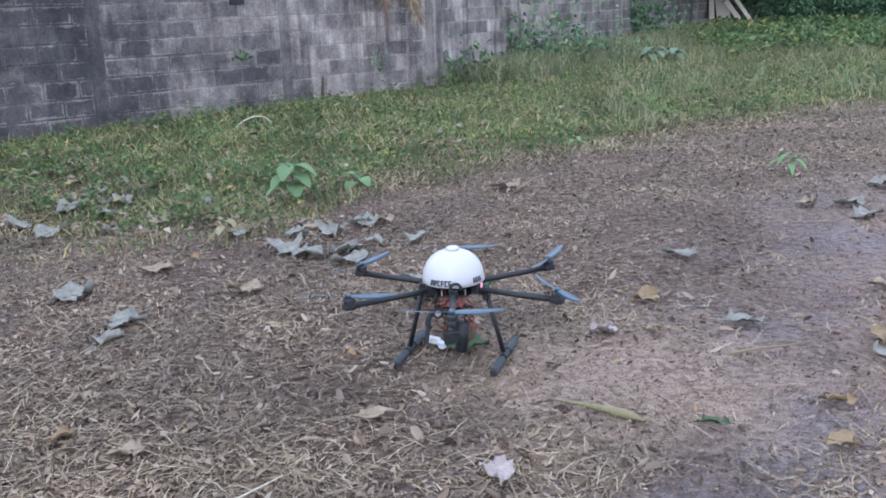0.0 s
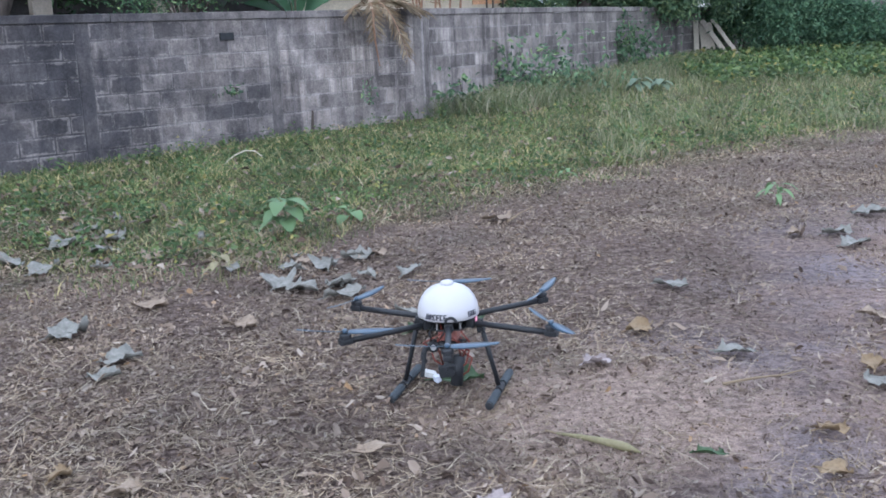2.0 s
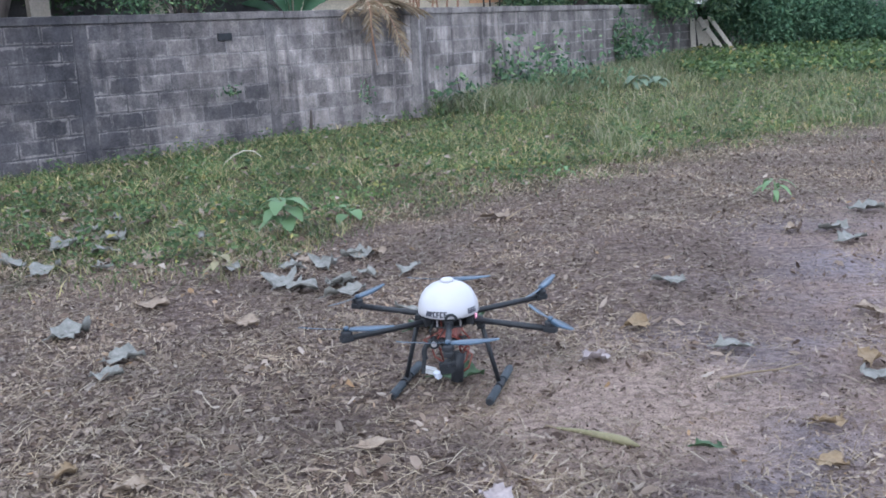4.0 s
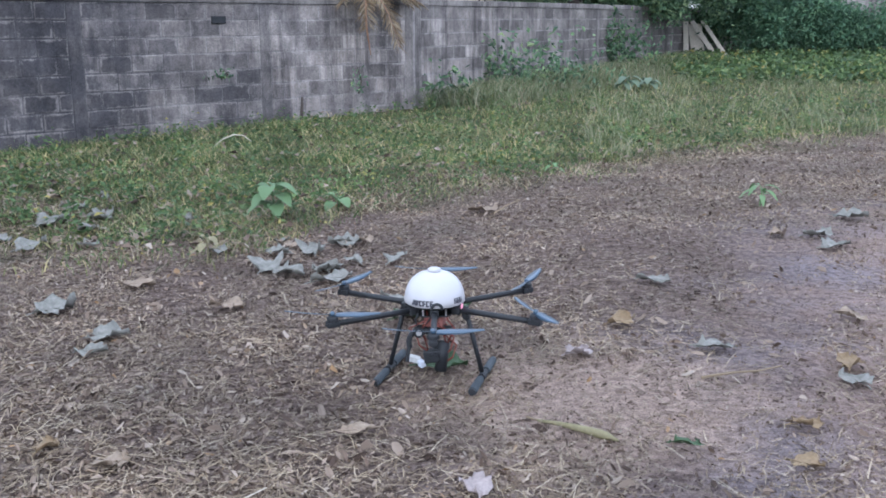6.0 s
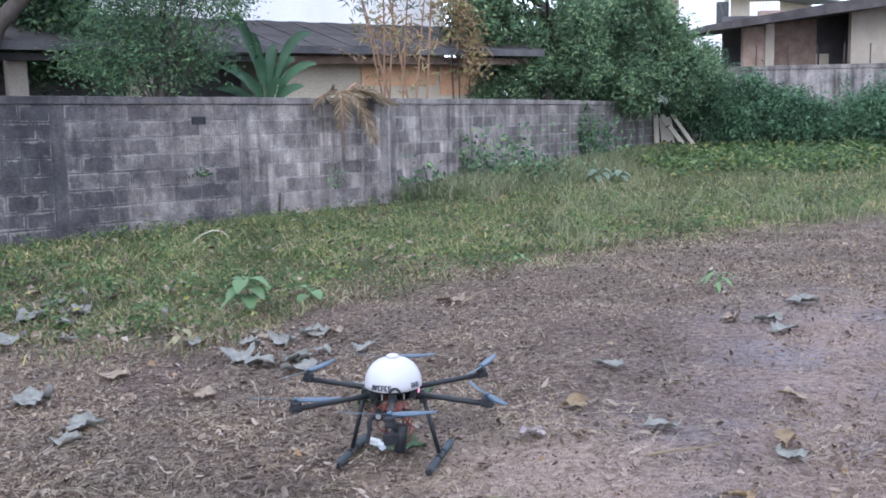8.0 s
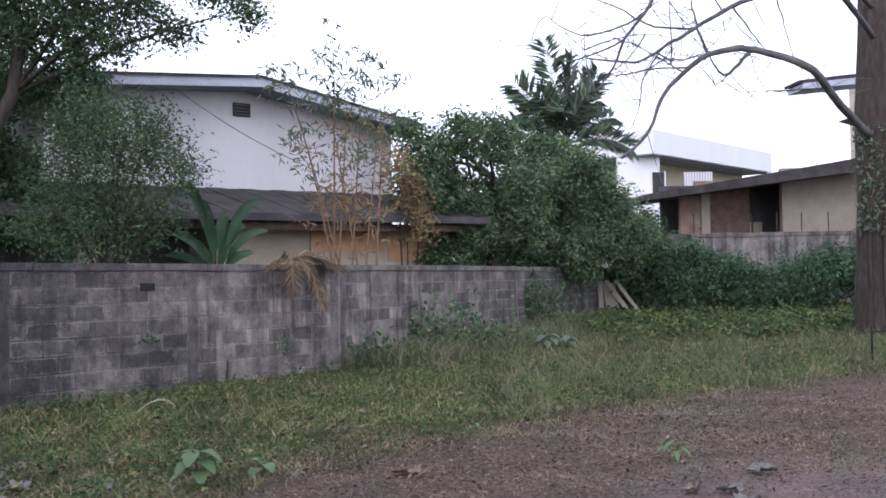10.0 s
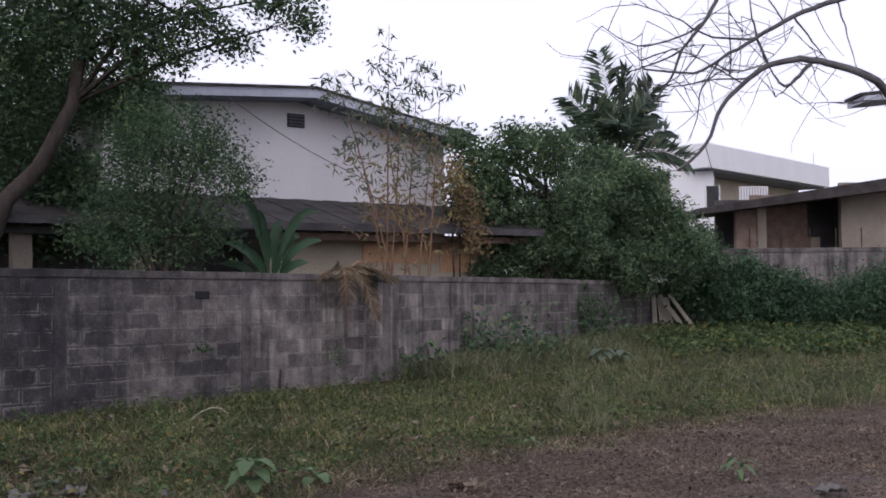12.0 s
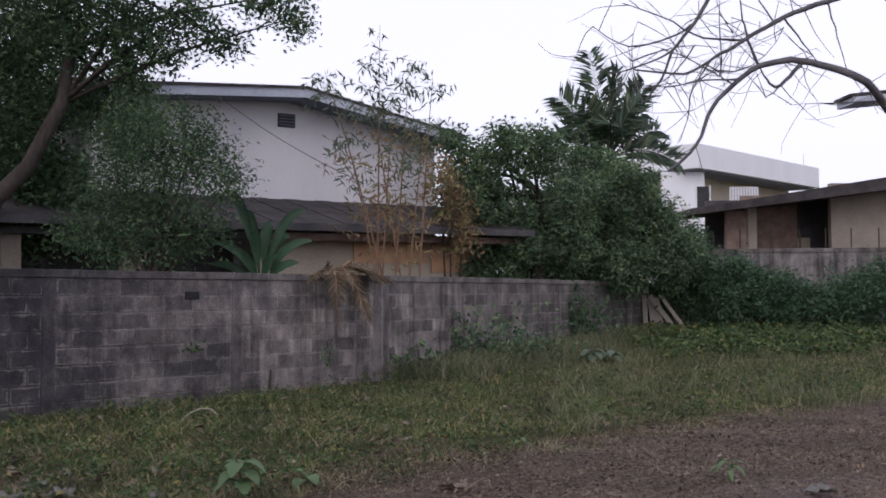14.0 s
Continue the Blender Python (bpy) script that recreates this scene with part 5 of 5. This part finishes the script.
def litter():
    front = lambda x, y: y < grass_edge(x) + 1.2 + 0.6 * patchy(x, y, 0.7, 3)
    x, y = scatter(70000, 1.9, 10.5, fan_l, fan_r, front)
    m = RNG.random(len(x)) > 0.9 * bare(x, y)
    x, y = x[m], y[m]
    pts = np.stack([x, y, bumps_at(x, y) + RNG.uniform(0.001, 0.012, len(x))], 1)
    small = curled_leaves(pts, 0.021, 0.008, 0.5)
    tagged(many("leaf_litter", small, 8, CURLED, LITTER), "dry brown fallen leaves and crumbs on the earth", "leaf litter", kind="stuff")
    x, y = scatter(26000, 1.9, 10.5, fan_l, fan_r, front)
    m = RNG.random(len(x)) > 0.9 * bare(x, y)
    x, y = x[m], y[m]
    pts = np.stack([x, y, bumps_at(x, y) + RNG.uniform(0.003, 0.014, len(x))], 1)
    tagged(many("leaf_litter", curled_leaves(pts, 0.036, 0.013, 0.6), 8, CURLED, LITTER), "larger dry tan leaves over the litter", "leaf litter", kind="stuff")
    x, y = scatter(62000, 1.9, 11.5, fan_l, fan_r, front)
    m = RNG.random(len(x)) > 0.85 * bare(x, y)
    m &= (patchy(x, y, 0.6, 33) > -0.45)
    x, y = x[m], y[m]
    lx, ly = scatter(2200, 1.9, 10.5, fan_l, fan_r, front)
    m = RNG.random(len(lx)) > 0.75 * bare(lx, ly)
    lx, ly = lx[m], ly[m]
    pts = np.stack([lx, ly, bumps_at(lx, ly) + RNG.uniform(0.006, 0.016, len(lx))], 1)
    tagged(many("leaf_litter", curled_leaves(pts, 0.052, 0.023, 0.7), 8, CURLED, LITTER), "scattered whole dry leaves on the litter", "leaf litter", kind="stuff")
    fx, fy = scatter(34000, 6.0, 14, lambda y: 0.08 * y, lambda y: 0.75 * y, lambda x, y: (y < grass_edge(x) + 1.5) & (y > 6.4 + np.abs(RNG.normal(0, 0.9, len(x)))))
    x, y = np.r_[x, fx], np.r_[y, fy]
    n = len(x)
    a = RNG.uniform(0, 2 * math.pi, n)
    ln = RNG.uniform(0.025, 0.15, (n, 1))
    d = np.stack([np.cos(a), np.sin(a), RNG.normal(0.02, 0.12, n)], 1) * ln
    s = np.stack([-np.sin(a), np.cos(a), 0 * a], 1) * RNG.uniform(0.0007, 0.0019, (n, 1))
    b = np.stack([x, y, bumps_at(x, y) + RNG.uniform(0.003, 0.016, n)], 1)
    bend = np.stack([-np.sin(a), np.cos(a), 0 * a], 1) * ln * RNG.normal(0, 0.045, (n, 1)) + (0, 0, 0.003)
    st = np.stack([b - s, b + s, b + d * 0.5 + bend + s, b + d * 0.5 + bend - s, b + d + s * 0.4, b + d - s * 0.4], 1)
    tagged(many("straw", st, 6, ((0, 1, 2, 3), (3, 2, 4, 5)), STRAW), "cut straw and dry grass stems on the earth", "straw", kind="stuff")
    x, y = scatter(7000, 6.5, 14, lambda y: 0.05 * y, lambda y: 0.75 * y, lambda x, y: (y < grass_edge(x) + 1.0) & (y > 6.4 + np.abs(RNG.normal(0, 0.9, len(x)))))
    pts = np.stack([x, y, bumps_at(x, y) + RNG.uniform(0.004, 0.02, len(x))], 1)
    tagged(many("leaf_litter", curled_leaves(pts, 0.04, 0.014, 0.6), 8, CURLED, LITTER), "dry leaves strewn by the track", "leaf litter", kind="stuff")
    x, y = scatter(60000, 1.9, 8, fan_l, fan_r, front)
    m = RNG.random(len(x)) > 0.2 * bare(x, y)
    x, y = x[m], y[m]
    pts = np.stack([x, y, bumps_at(x, y) + 0.002], 1)
    tagged(many("pebbles", leaves_at(pts, 0.011, 0.008, 0.6, -0.2), 4, KITE, LITTER), "crumbs of earth and grit", "grit", kind="stuff")


litter()


def yard_round_about():
    """The same litter and grass, thinner, in the rest of the yard."""
    outside = lambda x, y: ((x < fan_l(y) + 0.2) | (x > fan_r(y) - 0.2) | (y < 2.0)) & (y < grass_edge(x) + 0.6)
    x, y = scatter(40000, -6, 12, lambda y: -10 + 0 * y, lambda y: 10 + 0 * y, outside)
    pts = np.stack([x, y, bumps_at(x, y) + RNG.uniform(0.002, 0.012, len(x))], 1)
    tagged(many("leaf_litter", curled_leaves(pts, 0.045, 0.02), 8, CURLED, LITTER), "thin dry leaf litter over the yard", "leaf litter", kind="stuff")
    x, y = scatter(30000, -6, 12, lambda y: -10 + 0 * y, lambda y: 10 + 0 * y, outside)
    blades("straw", "flattened straw over the rest of the yard", x, y, 0.05, 0.003, 2.2, STRAW, "straw")
    x, y = scatter(26000, 5, 22, lambda y: -10 + 0 * y, lambda y: 14 + 0 * y, lambda x, y: ((x < fan_l(y) + 0.2) | (x > fan_r(y) - 0.2)) & (y > grass_edge(x)))
    blades("grass", "rough grass along the yard's sides", x, y, 0.1, 0.008, 0.8, GRASS)


yard_round_about()


def big_leaf(label, at, length, width, turn, mat, curl=0.25, lobes=0.0, name="fallen_leaf", tilt=0, group="large fallen leaves"):
    """A large dry leaf with a rib, curled edges and an uneven outline."""
    x, y = at
    bm = bmesh.new()
    last = None
    ph = RNG.uniform(0, 6)
    for k in range(11):
        s = k / 10
        w = width / 2 * (math.sin(math.pi * (0.04 + 0.93 * s)) ** 0.75) * (1 + 0.14 * math.sin(7 * s + ph) + lobes * math.sin(15 * s + ph))
        cz = curl * width * (0.25 * math.sin(3 * s + ph) + 0.3)
        row = []
        ragged = (1 + 0.16 * RNG.normal(), 1 + 0.16 * RNG.normal())
        for j in range(5):
            q = (j - 2) / 2 * (ragged[j > 2] if j != 2 else 1)
            z = 0.05 * width * RNG.normal() + curl * width * (abs(q) ** 1.6) * (0.5 + 0.5 * math.sin(5 * s + ph + q)) + cz * 0.35 + 0.012
            row.append(bm.verts.new((length * (s - 0.5) + 0.01 * math.sin(9 * s + 2 * q), w * q * (1 + 0.06 * math.sin(19 * s + j)), z)))
        if last:
            for j in range(4):
                bm.faces.new((last[j], last[j + 1], row[j + 1], row[j]))
        last = row
    t = thing(name, label, "leaf", (x, y, bumps(x, y) + 0.012), turn, group)
    bl = part("blade", bm, mat, t, smooth=True)
    so = bl.modifiers.new("thickness", "SOLIDIFY")
    so.thickness = 0.0015
    part("stalk", tube([(-length * 0.66, 0.004, 0.010), (-length * 0.5, 0, 0.016), (0, 0, 0.013 + curl * width * 0.12), (length * 0.42, 0, 0.014)], [0.003, 0.003, 0.002, 0.001], 5), mat, t)
    return t


GREY = "large curled grey-green dry leaf on the litter"
for at, ln, wd, turn, mat, label in (
        ((-2.07, 4.76), 0.20, 0.15, 40, LEAF_GREY, GREY), ((-1.66, 4.36), 0.17, 0.11, 10, LEAF_GREY, "large pale grey dry leaf on the litter"),
        ((-1.17, 5.58), 0.24, 0.17, 80, LEAF_GREY, GREY), ((-1.02, 5.42), 0.2, 0.14, -30, LEAF_GREY, GREY), ((-0.82, 5.52), 0.22, 0.15, 60, LEAF_GREY, GREY),
        ((-0.78, 5.32), 0.24, 0.12, 35, LEAF_GREY, "long grey-green curled dry leaf"), ((-0.98, 5.95), 0.22, 0.16, 110, LEAF_GREY, GREY), ((-0.80, 6.15), 0.2, 0.14, 15, LEAF_GREY, GREY),
        ((-0.45, 5.75), 0.24, 0.1, 70, LEAF_GREY, GREY), ((-1.22, 4.80), 0.16, 0.10, 0, LEAF_BROWN, "greyish brown dry leaf lying flat"),
        ((-1.78, 5.15), 0.20, 0.10, -10, LEAF_BROWN, "dark curled brown dry leaf"), ((0.94, 5.20), 0.17, 0.1, -20, LEAF_GREY, "pale grey dry leaf on bare earth"),
        ((0.42, 4.07), 0.12, 0.10, 25, LEAF_PINK, "pale pinkish dry leaf beside the drone"), ((0.08, 7.20), 0.24, 0.14, 20, LEAF_BROWN, "pale curled dry leaf by the grass"),
        ((1.0, 4.12), 0.16, 0.09, -15, LEAF_GREY, "grey-green dry leaf on bare earth"), ((0.66, 4.50), 0.14, 0.1, 30, LEAF_ORANGE, "reddish brown dead leaf"),
        ((1.12, 3.32), 0.11, 0.08, 5, LEAF_ORANGE, "orange dead leaf on the earth"), ((1.02, 3.02), 0.10, 0.06, -30, LEAF_ORANGE, "small orange dead leaf"),
        ((1.50, 3.95), 0.14, 0.10, 70, LEAF_ORANGE, "yellow-orange dead leaf on the earth"), ((1.46, 3.78), 0.14, 0.11, 110, LEAF_GREY, "crumpled pale grey leaf"),
        ((0.68, 3.17), 0.10, 0.06, -10, LEAF_GREEN, "fallen green leaf on the earth"), ((-0.15, 3.95), 0.2, 0.10, 0, LEAF_GREEN, "flat green leaf under the drone"),
        ((-0.30, 4.60), 0.2, 0.15, 30, LEAF_GREEN, "green leaf behind the drone"), ((-0.10, 4.75), 0.17, 0.13, -60, LEAF_GREEN, "upturned green leaf behind the drone"), ((-0.35, 4.95), 0.26, 0.1, -20, LEAF_GREY, "pale shrivelled leaf behind the drone"),
        ((-2.55, 6.6), 0.2, 0.15, 10, LEAF_GREY, GREY), ((-2.8, 6.2), 0.22, 0.14, 60, LEAF_GREY, GREY), ((-2.4, 6.15), 0.2, 0.12, -40, LEAF_GREY, GREY), ((-2.95, 6.9), 0.24, 0.16, 30, LEAF_GREY, GREY), ((-2.15, 6.35), 0.2, 0.13, 90, LEAF_BROWN, "dark brown dry leaf in the grass edge"),
        ((-3.1, 6.4), 0.22, 0.15, -20, LEAF_GREY, GREY), ((-2.65, 7.1), 0.2, 0.14, 75, LEAF_GREY, GREY), ((-1.65, 4.12), 0.13, 0.09, 0, LEAF_GREY, "faded grey-green leaf in the litter"),
        ((2.15, 5.95), 0.2, 0.12, 20, LEAF_GREY, "pale dry leaf on the track"), ((2.55, 6.8), 0.22, 0.13, -30, LEAF_GREY, "pale curled dry leaf on the track"), ((1.9, 6.3), 0.16, 0.1, 50, LEAF_BROWN, "dark dry leaf on the track"), ((2.15, 6.25), 0.2, 0.12, 10, LEAF_GREY, "grey-green dry leaf on the track"),
        ((-0.02, 2.86), 0.12, 0.09, 100, LEAF_PINK, "pale curled dry leaf in the litter"), ((-0.42, 3.3), 0.16, 0.05, 10, LEAF_BROWN, "long narrow brown leaf in the litter"), ((-1.45, 3.15), 0.11, 0.07, 80, LEAF_ORANGE, "orange-tan dead leaf in the straw"), ((-1.2, 3.05), 0.12, 0.08, 30, LEAF_BROWN, "tan dead leaf in the straw"),
        ((2.1, 3.95), 0.16, 0.1, 45, LEAF_GREY, "curled grey leaf beside the track"), ((1.75, 4.6), 0.15, 0.09, -45, LEAF_BROWN, "brown dry leaf beside the track")):
    big_leaf(label, at, ln, wd, turn, mat, 0.3, 0.12)

for k in range(16):
    cx, cy, sx, sy = ((-2.75, 6.9, 0.45, 0.55), (-0.9, 5.75, 0.3, 0.35))[k % 2]
    big_leaf(GREY if k % 5 else "curled brown dry leaf in the heap", (cx + sx * RNG.normal(), cy + sy * RNG.normal()), RNG.uniform(0.11, 0.18), RNG.uniform(0.07, 0.11), RNG.uniform(0, 360), LEAF_GREY if k % 5 else LEAF_BROWN, 0.35, 0.12)


def husk():
    t = thing("seed_pod", "long pale yellow-green dry pod on the earth", "pod", (0.33, 3.30, bumps(0.33, 3.30)), -32)
    part("pod", tube([(-0.15, 0, 0.014), (-0.06, 0.004, 0.018), (0.03, 0.0, 0.02), (0.11, -0.008, 0.02), (0.16, -0.01, 0.014)], [0.005, 0.009, 0.014, 0.016, 0.004], 10), LEAF_YELLOW, t, smooth=True)
    part("stalk", tube([(-0.2, 0.01, 0.012), (-0.15, 0, 0.014)], 0.004, 6), STRAW, t)


husk()


def twig(label, pts, r, at, mat=STRAW):
    t = thing("dry_twig", label, "twig", (at[0], at[1], bumps(*at)))
    part("stem", tube(pts, [r * (1 - 0.5 * k / (len(pts) - 1)) for k in range(len(pts))], 6), mat, t)


twig("pale arched dry stem lying in the grass", [(-0.2, -0.1, 0.01), (-0.11, 0.0, 0.09), (0.0, 0.05, 0.13), (0.1, 0.07, 0.12), (0.19, 0.04, 0.06)], 0.010, (-2.55, 10.8), WOOD_PALE)
twig("dry twig lying on the earth", [(-0.18, -0.06, 0.012), (-0.05, -0.03, 0.02), (0.06, -0.01, 0.02), (0.17, 0.06, 0.015)], 0.006, (1.05, 3.86))
twig("dry twig lying on the earth", [(-0.08, -0.1, 0.02), (0.0, 0.0, 0.025), (0.09, 0.13, 0.02)], 0.005, (-0.75, 2.75), WOOD_PALE)
twig("short grey stump stick at the wall's foot", [(0, 0, -0.02), (0.02, 0, 0.2), (0.03, 0.0, 0.34)], 0.03, (-2.2, 13.2), BARK)
twig("curled dry stem near the grass", [(-0.05, -0.2, 0.02), (0.05, -0.05, 0.05), (0.15, 0.1, 0.06), (0.12, 0.3, 0.03)], 0.006, (0.2, 7.3))


def seedling(label, at, count, length, width, height, mat, name="seedling"):
    t = thing(name, label, "plant", (at[0], at[1], bumps(*at)))
    part("stem", tube([(0, 0, -0.01), (0.01, 0, height * 0.6), (0, 0, height)], [0.008, 0.006, 0.004], 6), mat, t)
    for k in range(count):
        a = 2 * math.pi * k / count + 0.4
        lift = height * (0.55 + 0.45 * (k % 3) / 2)
        bm = bmesh.new()
        last = None
        for i in range(8):
            s = i / 7
            w = width / 2 * math.sin(math.pi * (0.03 + 0.95 * s)) ** 0.8
            r = 0.02 + length * s
            c = Vector((r * math.cos(a), r * math.sin(a), lift + length * (0.35 * s - 0.75 * s * s)))
            sd = Vector((-math.sin(a), math.cos(a), 0))
            row = [bm.verts.new(c - sd * w + Vector((0, 0, 0.25 * w))), bm.verts.new(c), bm.verts.new(c + sd * w + Vector((0, 0, 0.25 * w)))]
            if last:
                for j in (0, 1):
                    bm.faces.new((last[j], last[j + 1], row[j + 1], row[j]))
            last = row
        part("leaf", bm, mat, t, smooth=True)


seedling("bright green broad-leaved seedling at the grass edge", (-1.36, 6.75), 12, 0.16, 0.115, 0.27, LEAF_SEEDLING)
seedling("small green seedling by the dry leaves", (-0.98, 7.25), 5, 0.12, 0.1, 0.12, LEAF_SEEDLING)
seedling("small yellowish green sprout", (-1.55, 5.7), 6, 0.08, 0.05, 0.16, LEAF_YELLOW)
seedling("green weed tuft on the litter", (2.1, 7.35), 9, 0.14, 0.04, 0.15, LEAF_SEEDLING)
seedling("green weed at the grass edge", (0.72, 8.9), 7, 0.10, 0.035, 0.1, LEAF_SEEDLING)
seedling("pale broad-leaved weed in the far grass", (2.75, 17.6), 9, 0.24, 0.17, 0.24, LEAF_PALE)
seedling("pale broad-leaved weed in the far grass", (3.15, 17.8), 8, 0.2, 0.15, 0.2, LEAF_PALE)


# ---- blocks of the walls ----
def block_mesh(length):
    bm = boxed((length, 0.02, 0.186), (0, 0, 0))
    bmesh.ops.bevel(bm, geom=[e for e in bm.edges], offset=0.006, segments=1, affect="EDGES")
    me = bpy.data.meshes.new("block")
    bm.to_mesh(me)
    bm.free()
    me.materials.append(BLOCK)
    return me


FULL, HALF = block_mesh(0.386), block_mesh(0.187)


def lay_blocks(wall, length, height, first, columns):
    """Running bond on the yard face from first on, cut at the columns."""
    stops = [first] + sorted(k for k in columns if k > first) + [length]
    for c in range(int((height - 0.09) / 0.2) + 2):
        z = height - 0.09 - 0.1 - 0.2 * c
        if z < -0.12:
            continue
        for lo, hi in zip(stops, stops[1:]):
            lo, hi = lo + 0.079, hi - 0.079
            at = lo - (0.2 if c % 2 else 0.0) - 0.02 * RNG.random()
            while at < hi - 0.04:
                a, b = max(at, lo), min(at + 0.4, hi)
                if b - a > 0.05:
                    ob = new("block", FULL if b - a > 0.28 else HALF)
                    ob.parent = wall
                    ob.matrix_basis = pose((a + b) / 2, 0.0095 + 0.005 * RNG.random(), z + 0.003 * RNG.normal(), 0, 0.4 * RNG.normal(), 0) @ Matrix.Diagonal(((b - a - 0.013) / (0.386 if b - a > 0.28 else 0.187), 1, 1, 1))
                at += 0.4


lay_blocks(wall_a, LEN_A, WALL_H + 0.05, 2.2, COLS_A)
lay_blocks(wall_b, LEN_B, WALL_H + 0.05, 0.0, COLS_B)
